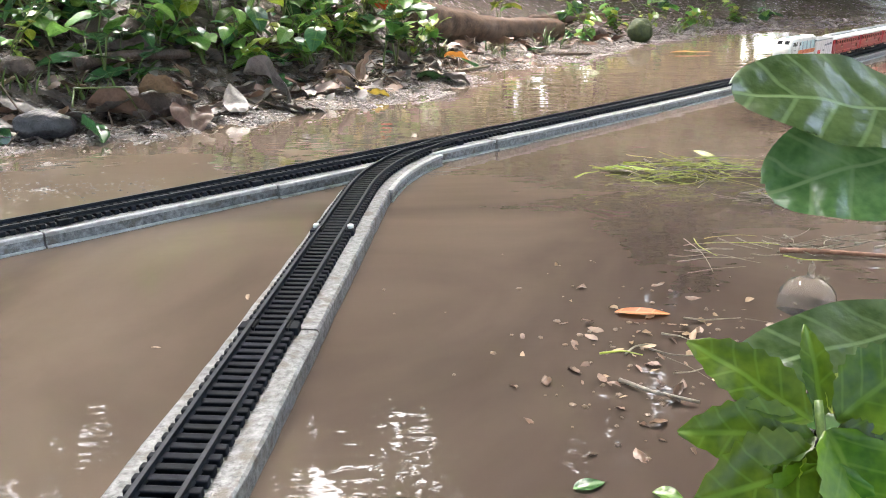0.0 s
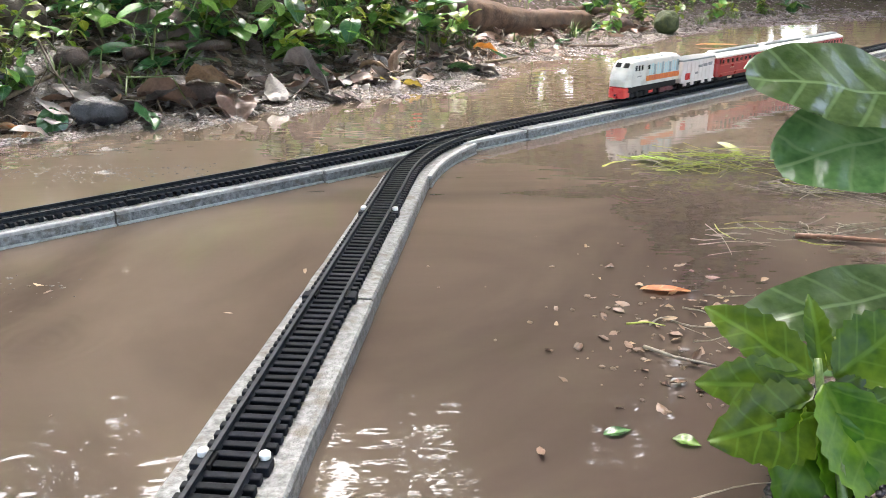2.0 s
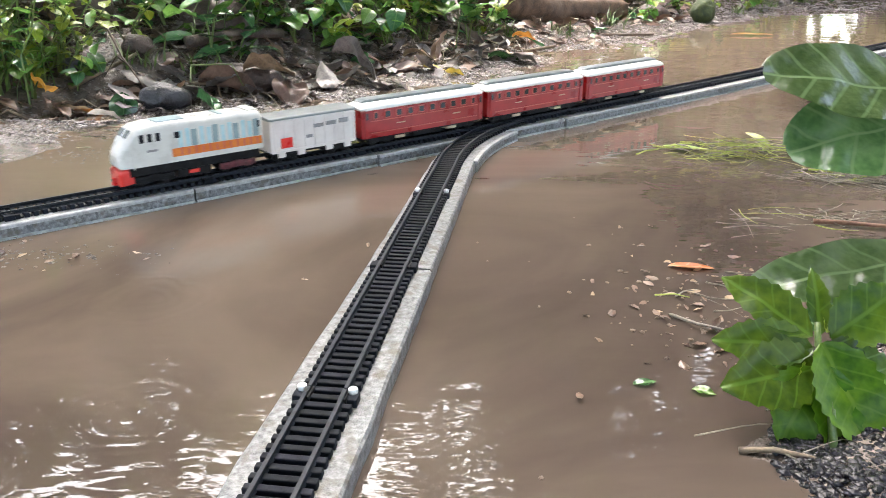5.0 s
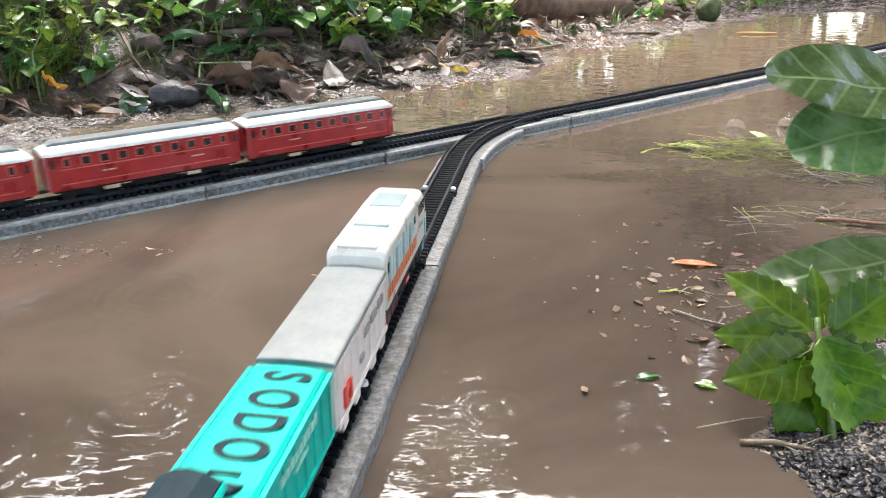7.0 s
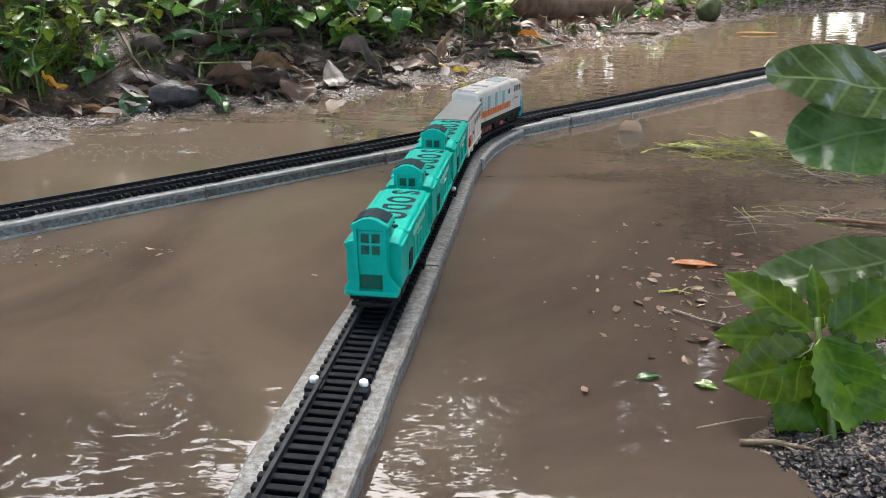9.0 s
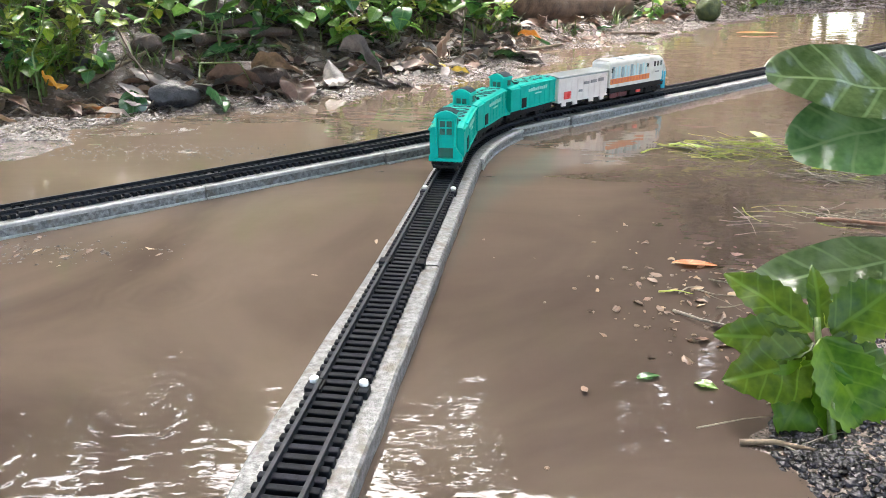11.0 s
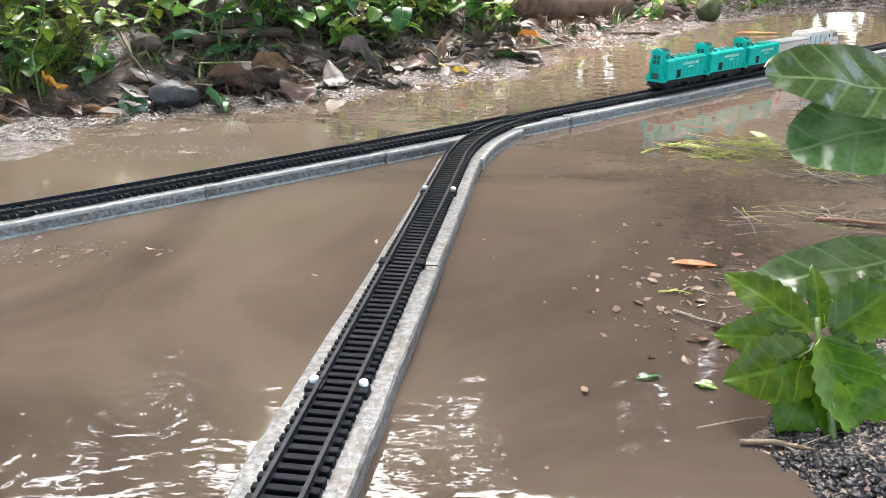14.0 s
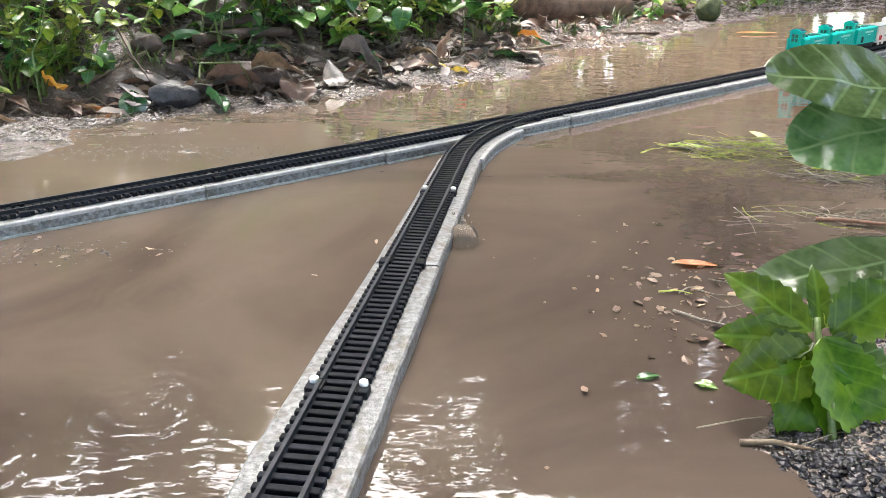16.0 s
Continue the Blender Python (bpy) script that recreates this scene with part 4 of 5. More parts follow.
for key, material in (("mid", LEAF_MID), ("dark", LEAF_DARK), ("lime", LEAF_LIME), ("brown", LEAF_BROWN)):
    LEAF_MESHES[key] = [mesh_of("leaf", leaf_bm(0.05 * a, 0.026 * b, 0.2, c, 1.0, 0.0, 0.10, 9, 2, seed=a * 9 + b), material, True) for a, b, c in ((1, 1, 0.25), (0.8, 1.05, 0.45), (1.2, 0.9, 0.15), (0.65, 1.1, 0.3))]


def bank_plant(seed, stems, height, kinds, label, lean=0.5, per=5, size=1.0, name="leafy_plant"):
    rnd = random.Random(seed)
    t = thing(name, label, "plant", "plants on the bank")
    for s in range(stems):
        a = rnd.uniform(0, 2 * math.pi)
        h = height * rnd.uniform(0.6, 1.1)
        out = lean * h * rnd.uniform(0.3, 1.0)
        pts = [(out * (k / 5) ** 1.6 * math.cos(a) + rnd.uniform(-1, 1) * 0.003, out * (k / 5) ** 1.6 * math.sin(a) + rnd.uniform(-1, 1) * 0.003, h * k / 5 - 0.012) for k in range(6)]
        part("stem", tube(bmesh.new(), pts, 0.0016, 0.0008, 5), STEM, t)
        for k in range(per):
            f = 0.35 + 0.65 * (k + rnd.random() * 0.5) / per
            i = min(4, int(f * 5))
            p = Vector(pts[i]).lerp(Vector(pts[i + 1]), f * 5 - i if i < 4 else 1.0)
            o = part("leaf", rnd.choice(LEAF_MESHES[rnd.choice(kinds)]), None, t)
            sc = size * rnd.uniform(0.6, 1.15)
            o.matrix_basis = Matrix.Translation(p) @ Euler((rnd.uniform(-0.5, 0.5), rnd.uniform(-0.7, 0.35), a + rnd.uniform(-2.2, 2.2))).to_matrix().to_4x4() @ Matrix.Diagonal((sc, sc, sc, 1))
    return t


VARIANTS = [
    bank_plant(1, 3, 0.085, ("mid", "mid", "dark"), "leafy green weed with oval wet leaves on bank", 0.6, 5),
    bank_plant(2, 4, 0.07, ("lime", "mid"), "yellow-green low weed with small leaves on bank", 0.9, 5, 0.7),
    bank_plant(3, 2, 0.12, ("mid", "lime"), "upright young shrub with light green leaves", 0.5, 6, 1.15),
    bank_plant(4, 3, 0.06, ("dark", "dark", "mid"), "low dark green weed with broad leaves", 0.9, 4, 1.1),
    bank_plant(5, 4, 0.10, ("lime", "lime", "mid"), "bushy lime green fern-like weed", 0.8, 7, 0.55),
    bank_plant(6, 2, 0.15, ("mid", "dark"), "tall thin weed with drooping green leaves", 0.45, 6, 1.0),
]
# x, y, variant, size-turn seed, along the bank from the near end to the far end
rnd = random.Random(77)
SPOTS = [(-0.53, 0.93, 4), (-0.50, 0.99, 1), (-0.47, 0.95, 4), (-0.455, 1.03, 4), (-0.43, 0.99, 4), (-0.56, 1.03, 0), (-0.51, 1.08, 2), (-0.60, 0.99, 3), (-0.46, 1.12, 0), (-0.40, 1.13, 3),
         (-0.36, 1.10, 0), (-0.31, 1.045, 3), (-0.28, 1.10, 0), (-0.33, 1.16, 5), (-0.25, 1.14, 1), (-0.24, 1.20, 2), (-0.20, 1.17, 0), (-0.175, 1.22, 0), (-0.15, 1.24, 2), (-0.20, 1.28, 5), (-0.11, 1.26, 1),
         (-0.29, 1.25, 2), (-0.38, 1.22, 5), (-0.44, 1.22, 0), (-0.09, 1.33, 0), (-0.05, 1.37, 4), (-0.12, 1.36, 5), (-0.02, 1.41, 1), (0.02, 1.45, 0), (0.05, 1.50, 2), (0.0, 1.54, 5), (-0.06, 1.48, 0), (0.08, 1.47, 4), (0.10, 1.53, 1),
         (0.05, 1.62, 0), (0.47, 1.88, 1), (0.46, 1.98, 3), (0.62, 2.12, 1), (0.74, 2.22, 4), (0.86, 2.30, 1), (0.96, 2.42, 4), (0.55, 2.14, 4), (1.1, 2.5, 1), (0.5, 2.2, 0), (0.3, 1.95, 2), (0.15, 1.8, 5),
         (-0.16, 1.45, 2), (-0.3, 1.36, 2), (-0.5, 1.2, 5), (-0.62, 1.15, 2), (-0.7, 1.0, 0), (0.7, 2.4, 3), (0.9, 2.55, 0), (1.25, 2.62, 3)]
used = set()
for x, y, k in SPOTS:
    m = Matrix.Translation((x, y, ground_z(x, y))) @ Matrix.Rotation(rnd.uniform(0, 6.28), 4, "Z")
    if k not in used:
        used.add(k)
        VARIANTS[k].matrix_basis = m
    else:
        copy_thing(VARIANTS[k], m)

# more weeds crowd the slope
for i in range(46):
    x = rnd.uniform(-0.62, 0.06)
    y = float(np.interp(x, SHORE_X, SHORE_Y)) + rnd.uniform(0.20, 0.62)
    copy_thing(VARIANTS[rnd.randrange(6)], Matrix.Translation((x, y, ground_z(x, y))) @ Matrix.Rotation(rnd.uniform(0, 6.28), 4, "Z"))

for i in range(9):
    x = rnd.uniform(-0.53, -0.36)
    y = float(np.interp(x, SHORE_X, SHORE_Y)) + rnd.uniform(0.11, 0.26)
    k = 0.62 + 0.3 * rnd.random()
    copy_thing(VARIANTS[rnd.choice((0, 1, 1, 4, 4, 3))], Matrix.Translation((x, y, ground_z(x, y))) @ Matrix.Rotation(rnd.uniform(0, 6.28), 4, "Z") @ Matrix.Diagonal((k, k, k, 1)))

# grass tufts among the weeds
GRASS = mat("bank_grass", (0.035, 0.075, 0.012), (0.14, 0.2, 0.04), 120, 0.4, 0.1, vary=0.4, island=True)


def grass_tuft(x, y, count, height, seed):
    r = random.Random(seed)
    bm = bmesh.new()
    for _ in range(count):
        a, h = r.uniform(0, 6.28), height * r.uniform(0.5, 1.1)
        o = r.uniform(0.2, 0.9) * h
        bx, by = r.gauss(0, 0.012), r.gauss(0, 0.012)
        w = r.uniform(0.0012, 0.0026)
        prev = None
        for k in range(6):
            f = k / 5
            c = Vector((bx + o * f * f * math.cos(a), by + o * f * f * math.sin(a), h * f * (1 - 0.25 * f) - 0.01))
            s = Vector((-math.sin(a), math.cos(a), 0)) * w * (1 - f * 0.9)
            cur = (bm.verts.new(c - s), bm.verts.new(c + s))
            if prev:
                bm.faces.new((prev[0], prev[1], cur[1], cur[0]))
            prev = cur
    ob = new("grass_tuft", mesh_of("grass_tuft", bm, GRASS))
    ob.matrix_basis = Matrix.Translation((x, y, ground_z(x, y)))
    return tagged(ob, "thin wet green grass tuft on muddy bank", "grass", "grass tufts", "stuff")


for i, (x, y, h) in enumerate(((-0.49, 0.90, 0.08), (-0.455, 0.91, 0.10), (-0.52, 0.97, 0.11), (-0.44, 0.96, 0.06), (-0.36, 0.99, 0.05), (-0.30, 1.0, 0.045), (-0.08, 1.3, 0.06), (-0.03, 1.36, 0.06), (0.06, 1.46, 0.06), (0.13, 1.5, 0.06), (0.24, 1.6, 0.05), (0.37, 1.76, 0.06), (0.66, 2.1, 0.05), (0.8, 2.2, 0.05), (0.95, 2.35, 0.05), (-0.2, 1.2, 0.07), (-0.4, 1.15, 0.08), (1.1, 2.48, 0.05), (-0.56, 0.9, 0.07))):
    grass_tuft(x, y, 26, h, i)

# red flower above the weeds
fl = thing("red_flower", "small red flower on thin stem among weeds", "flower")
fx, fy = 0.035, 1.46
fz = ground_z(fx, fy)
part("stem", tube(bmesh.new(), [(fx, fy, fz - 0.01), (fx + 0.004, fy, fz + 0.03), (fx, fy, fz + 0.058)], 0.0012, 0.0008, 5), STEM, fl)
for k in range(6):
    a = k * 1.05
    leaf_between(fl, (fx, fy, fz + 0.058), (fx + 0.015 * math.cos(a), fy + 0.008 * math.sin(a), fz + 0.067 + 0.006 * math.sin(a)), 0.009, (0, -1, 0.6), PETAL, name="petal", nu=5)


# ---- litter ----
def pebble_field(name, count, place, smin, smax, material, label, seed):
    """Many small stones in one mesh."""
    r = np.random.RandomState(seed)
    base = [(0, 0, 1)] + [(0.9 * math.cos(a), 0.9 * math.sin(a), 0.42) for a in [i * 1.2566 for i in range(5)]] + [(1.0 * math.cos(a), 1.0 * math.sin(a), -0.35) for a in [0.63 + i * 1.2566 for i in range(5)]]
    tri = [(0, 1 + i, 1 + (i + 1) % 5) for i in range(5)] + [(1 + i, 6 + i, 1 + (i + 1) % 5) for i in range(5)] + [(6 + i, 6 + (i + 1) % 5, 1 + (i + 1) % 5) for i in range(5)]
    base = np.array(base)
    vs, fs = [], []
    for _ in range(count):
        x, y, z = place(r)
        s = smin + (smax - smin) * r.rand() ** 2.2
        v = base * (s * r.uniform(0.7, 1.3), s * r.uniform(0.7, 1.3), s * r.uniform(0.35, 0.7)) * r.uniform(0.8, 1.2, (11, 1))
        a = r.rand() * 6.28
        v = v @ np.array([[math.cos(a), math.sin(a), 0], [-math.sin(a), math.cos(a), 0], [0, 0, 1]])
        k = len(vs)
        vs += [(p[0] + x, p[1] + y, p[2] + z) for p in v]
        fs += [(k + t[0], k + t[1], k + t[2]) for t in tri]
    me = bpy.data.meshes.new(name)
    me.from_pydata(vs, [], fs)
    me.materials.append(material)
    return tagged(new(name, me), label, "gravel", kind="stuff")


def on_bank(lo, hi, x0, x1, lift=0.0):
    def f(r):
        x = r.uniform(x0, x1)
        y = float(np.interp(x, SHORE_X, SHORE_Y)) + lo + (hi - lo) * r.rand() ** 1.5
        return x, y, max(ground_z(x, y), -0.0015) + lift
    return f


def on_shoals(r):
    cx, cy, sx, sy = ((-0.26, 0.452, 0.045, 0.010), (-0.215, 0.70, 0.045, 0.018), (-0.36, 0.77, 0.06, 0.016), (-0.30, 0.70, 0.05, 0.014))[r.randint(4)]
    return cx + r.normal(0, sx), cy + r.normal(0, sy) + 0.0, -0.0004


pebble_field("bank_gravel", 16000, on_bank(-0.06, 0.36, -0.55, 1.1), 0.0008, 0.0036, PEBBLE, "wet grey and brown gravel along water's edge", 3)
pebble_field("shore_grit", 15000, on_bank(-0.06, 0.10, -0.55, 0.75), 0.0006, 0.0024, PEBBLE, "fine wet brown grit at water's edge", 4)
pebble_field("flooded_grit", 9000, on_bank(-0.20, 0.02, -0.16, 0.55), 0.0006, 0.0021, GRIT, "dark grit breaking the surface of shallow water", 7)
pebble_field("bar_grit", 2600, on_shoals, 0.0005, 0.0018, GRIT, "brown grit on shoals just under water", 8)
pebble_field("far_pebbles", 700, on_bank(-0.03, 0.25, 0.5, 1.5), 0.004, 0.011, PEBBLE, "scattered pale pebbles on far shore", 5)


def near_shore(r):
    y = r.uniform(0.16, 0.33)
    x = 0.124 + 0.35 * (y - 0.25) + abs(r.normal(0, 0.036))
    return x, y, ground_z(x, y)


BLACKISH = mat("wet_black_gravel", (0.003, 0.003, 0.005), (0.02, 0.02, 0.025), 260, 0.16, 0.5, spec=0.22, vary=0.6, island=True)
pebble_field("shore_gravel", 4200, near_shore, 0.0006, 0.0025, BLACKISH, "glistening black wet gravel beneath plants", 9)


def litter(name, count, place, material, label, seed, lmin, lmax, lift=0.007):
    """Curled dead leaves heaped in one mesh."""
    r = np.random.RandomState(seed)
    rr = random.Random(seed)
    bm = bmesh.new()
    for i in range(count):
        x, y, z = place(r)
        L = rr.uniform(lmin, lmax)
        one = leaf_bm(L, L * rr.uniform(0.35, 0.6), rr.uniform(-0.3, 0.6), rr.uniform(-0.3, 0.5), 1, 0, 0.25, 6, 2, seed=i * 0.7)
        m = Matrix.Translation((x, y, z + rr.uniform(0.001, lift))) @ Euler((rr.gauss(0, 0.25), rr.gauss(0, 0.2), rr.uniform(0, 6.28))).to_matrix().to_4x4()
        bmesh.ops.transform(one, matrix=m, verts=one.verts)
        tmp = bpy.data.meshes.new("tmp")
        one.to_mesh(tmp)
        one.free()
        bm.from_mesh(tmp)
        bpy.data.meshes.remove(tmp)
    return tagged(new(name, mesh_of(name, bm, material, True)), label, "leaf litter", kind="stuff")


def heap(x0, x1, lo, hi):
    return lambda r: (lambda x: (lambda y: (x, y, ground_z(x, y)))(float(np.interp(x, SHORE_X, SHORE_Y)) + r.uniform(lo, hi)))(r.uniform(x0, x1))


litter("brown_litter", 430, heap(-0.60, 0.10, 0.07, 0.48), LEAF_BROWN, "heaped dead brown wet leaves on bank", 1, 0.014, 0.045)
litter("grey_litter", 260, heap(-0.34, 0.14, 0.03, 0.32), LEAF_GREY, "rotten dark grey leaves at bank's foot", 2, 0.014, 0.05)
litter("tan_litter", 26, heap(-0.5, 0.45, 0.05, 0.34), LEAF_TAN, "scattered pale tan leaves on gravel", 3, 0.012, 0.035)
litter("green_litter", 60, heap(-0.56, 0.5, 0.10, 0.42), LEAF_DARK, "dull green leaves fallen among litter", 6, 0.015, 0.035)
litter("far_brown_litter", 160, heap(0.1, 0.7, 0.08, 0.5), LEAF_BROWN, "brown leaves strewn on far gravel", 4, 0.02, 0.05)


def fallen(x, y, dz, length, width, turn, material, label, roll=0.0, pitch=0.0, fold=0.4, curl=0.25, wave=0.2):
    o = new("fallen_leaf", mesh_of("fallen_leaf", leaf_bm(length, width, fold, curl, 1, 0, wave, 14, 4, seed=x * 13 + y), material, True))
    o.matrix_basis = pose(x, y, max(ground_z(x, y), 0.0) + dz, roll, pitch, turn)
    return tagged(o, label, "leaf", "fallen leaves")


fallen(-0.285, 0.965, 0.012, 0.085, 0.05, 10, LEAF_BROWN, "large curled brown dead leaf at water's edge", -35, 8)
fallen(-0.235, 0.985, 0.03, 0.075, 0.05, -15, LEAF_BROWN, "large wet pale brown dead leaf", -25, -8, 0.3, 0.2)
fallen(-0.18, 0.965, 0.014, 0.055, 0.045, -70, LEAF_BROWN, "brown dead leaf dipping into water", -10, 15)
fallen(-0.14, 1.10, 0.035, 0.095, 0.05, -25, LEAF_GREY, "shiny dark grey rotten leaf", -45, 5, 0.5, 0.4)
fallen(-0.175, 1.06, 0.02, 0.09, 0.03, -10, LEAF_GREY, "long shiny grey rotten leaf", -20, 12)
fallen(-0.09, 1.17, 0.012, 0.06, 0.035, 160, LEAF_DARK, "dark green leaf lying on litter", -30, 0)
fallen(-0.075, 1.16, 0.006, 0.05, 0.03, -60, LEAF_MID, "green leaf lying on gravel", -20, 0)
fallen(0.0, 1.235, 0.004, 0.055, 0.035, 72, LEAF_TAN, "upright tan dead leaf on gravel", -55, -55, 0.5, 0.1)
fallen(-0.015, 1.25, 0.006, 0.05, 0.035, 150, LEAF_TAN, "crumpled tan dead leaf on gravel", 20, 0)
fallen(-0.02, 1.16, 0.004, 0.05, 0.018, -20, LEAF_YELLOW, "fallen yellow leaf on wet gravel", 0, 5)
fallen(0.012, 1.128, 0.004, 0.03, 0.02, 5, LEAF_YELLOW, "small fallen yellow leaf on wet gravel", -20, 0)
fallen(0.08, 1.27, 0.006, 0.06, 0.04, 15, LEAF_DARK, "blue-green leaf flat on gravel", -15, 0)
fallen(0.115, 1.265, 0.006, 0.05, 0.03, -10, LEAF_GREY, "shiny grey leaf flat on gravel", -15, 0)
fallen(-0.445, 0.895, 0.012, 0.045, 0.03, -40, LEAF_ORANGE, "curled orange leaf at water's edge", -40, -10)
fallen(-0.415, 0.872, 0.008, 0.05, 0.02, 5, LEAF_TAN, "pale fallen leaf at water's edge", -20, 0)
fallen(-0.395, 0.868, 0.006, 0.035, 0.014, 12, LEAF_ORANGE, "orange fallen leaf at water's edge", -15, 0)
fallen(-0.465, 0.80, 0.004, 0.03, 0.02, 30, LEAF_TAN, "small pale leaf at water's edge", -15, 0)
fallen(-0.345, 0.885, 0.02, 0.04, 0.03, -80, LEAF_DARK, "dark green leaf beside dark rock", -10, 50)
fallen(-0.265, 0.89, 0.014, 0.042, 0.03, -35, LEAF_DARK, "blue-green leaf beside dark rock", -35, 10)
fallen(-0.335, 1.02, 0.05, 0.05, 0.034, -15, LEAF_MID, "broad green leaf over rotten stick", -20, -15)
fallen(0.135, 1.47, 0.01, 0.05, 0.03, 20, LEAF_ORANGE, "reddish dead leaf on gravel", -10, 0)
# floating leaves
fallen(0.1345, 0.4305, 0.0012, 0.026, 0.0085, -8, LEAF_ORANGE, "orange leaf floating on muddy water", 0, 0, 0.25, 0.02, 0.05)
fallen(0.084, 0.2995, 0.0004, 0.011, 0.006, 15, LEAF_DARK, "tiny green leaf floating on muddy water", 0, 0, 0.2, 0.0, 0.05)
fallen(0.108, 0.296, 0.0004, 0.010, 0.007, -30, LEAF_MID, "tiny green leaf floating on muddy water", 0, 0, 0.3, 0.0, 0.1)
fallen(0.60, 1.67, 0.003, 0.085, 0.022, -3, LEAF_YELLOW, "pale yellow leaf floating on far water", 0, 0, 0.2, 0.0, 0.05)


def stone(name, x, y, size, material, label, seed, sink=0.25, turn=0):
    bm = bmesh.new()
    bmesh.ops.create_icosphere(bm, subdivisions=4, radius=1)
    for v in bm.verts:
        c = v.co.copy()
        k = 1 + 0.16 * noise.noise(c * 1.7 + Vector((seed, 0, 0))) + 0.05 * noise.noise(c * 6 + Vector((0, seed, 0)))
        v.co = Vector((c.x * size[0] * k, c.y * size[1] * k, c.z * size[2] * k))
    o = new(name, mesh_of(name, bm, material, True))
    o.matrix_basis = pose(x, y, max(0, ground_z(x, y)) + size[2] * (1 - 2 * sink), 0, 0, turn)
    return tagged(o, label, "rock", "bank stones")


stone("rock", -0.302, 0.89, (0.029, 0.018, 0.0155), ROCK, "rounded dark wet rock at water's edge", 1, 0.15, 4)
stone("rock", -0.365, 1.0, (0.019, 0.016, 0.014), ROCK_BROWN, "lumpy brown clod of earth on bank", 2, 0.2)
stone("rock", -0.42, 0.955, (0.03, 0.016, 0.010), ROCK, "flat dark stone half buried in bank", 3, 0.3, -12)
stone("rock", -0.25, 1.0, (0.055, 0.02, 0.02), ROCK_BROWN, "wet brown earth ridge at bank's foot", 4, 0.35, 8)
stone("rock", 0.63, 1.955, (0.029, 0.024, 0.029), MOSS, "round dark mossy stone on far shore", 5, 0.1)
stone("rock", -0.30, 1.12, (0.05, 0.03, 0.03), ROCK_BROWN, "dark brown clod in bank", 6, 0.4)
stone("rock", -0.47, 1.08, (0.05, 0.03, 0.035), ROCK_BROWN, "dark brown clod among weeds", 7, 0.4)
stone("rock", 0.52, 2.0, (0.04, 0.03, 0.025), ROCK_BROWN, "brown clod on far shore", 8, 0.3)


def bar(name, pts, r0, r1, material, label, category="stick", n=10, rough=0.12):
    bm = bmesh.new()
    fine = []
    for a, b in zip(pts, pts[1:]):
        for k in range(6):
            fine.append(Vector(a).lerp(Vector(b), k / 6))
    fine.append(Vector(pts[-1]))
    tube(bm, fine, r0, r1, n)
    for v in bm.verts:
        v.co += Vector((noise.noise(v.co * 60), noise.noise(v.co * 60 + Vector((7, 0, 0))), noise.noise(v.co * 60 + Vector((0, 7, 0))))) * r0 * rough * 2
    return tagged(new(name, mesh_of(name, bm, material, True)), label, category, "sticks on the ground")


def gp(x, y, dz=0.0):
    return (x, y, max(0.0, ground_z(x, y)) + dz)


bar("log", [gp(0.085, 1.60, 0.024), gp(0.25, 1.765, 0.026), gp(0.43, 1.945, 0.024)], 0.030, 0.026, BARK, "fallen brown log with pale worn top", "log", 18)
bar("stick", [gp(-0.315, 1.03, 0.016), gp(-0.27, 1.07, 0.02), gp(-0.215, 1.14, 0.018)], 0.0075, 0.006, ROCK_BROWN, "rotten dark stick on bank", n=10)
bar("stick", [gp(-0.42, 0.92, 0.004), gp(-0.36, 0.98, 0.012)], 0.003, 0.002, TWIG, "short brown twig on litter")
bar("stick", [gp(-0.30, 0.96, 0.004), gp(-0.22, 1.0, 0.006)], 0.0022, 0.0014, TWIG, "short brown twig on litter")
bar("stick", [gp(0.33, 1.60, 0.002), gp(0.44, 1.66, 0.002)], 0.004, 0.002, TWIG, "thin dark stick on far gravel")
bar("stick", [gp(-0.03, 1.33, 0.004), gp(0.07, 1.37, 0.004)], 0.0022, 0.0012, TWIG, "thin brown twig on gravel")
bar("stick", [gp(0.15, 1.40, 0.003), gp(0.21, 1.45, 0.004)], 0.003, 0.002, TWIG, "thin brown twig on gravel")
bar("stick", [gp(0.40, 2.1, 0.012), gp(0.7, 2.45, 0.012)], 0.012, 0.009, BARK, "thin fallen branch on far shore")
bar("stick", [(0.252, 0.506, 0.002), (0.275, 0.499, 0.003), (0.312, 0.489, 0.002)], 0.0017, 0.0012, RED_STICK, "thin reddish-brown stick floating on water")
bar("stick", [(0.118, 0.366, 0.001), (0.127, 0.352, 0.003), (0.142, 0.345, 0.002)], 0.0009, 0.0006, STRAW, "pale bent stalk on shallow water", n=6)
bar("stick", [(0.112, 0.252, 0.001), (0.124, 0.249, 0.003), (0.140, 0.244, 0.002)], 0.0013, 0.0009, TWIG, "brown stalk at gravel's edge", n=6)
bar("root", [gp(-0.27, 0.885, 0.03), gp(-0.275, 0.91, 0.045), gp(-0.24, 0.95, 0.04), gp(-0.23, 0.965, 0.006)], 0.0011, 0.0008, STEM, "thin creeping vine on bank", "vine", 6, 0.0)
bar("root", [gp(-0.445, 0.875, 0.0), gp(-0.45, 0.885, 0.05), gp(-0.437, 0.90, 0.075)], 0.0013, 0.0008, STEM, "thin bare stem on bank", "vine", 6, 0.0)
bar("root", [gp(-0.40, 1.0, 0.03), gp(-0.37, 0.96, 0.02), gp(-0.34, 0.935, 0.012)], 0.0016, 0.001, TWIG, "thin creeping root on bank", "vine", 6, 0.0)

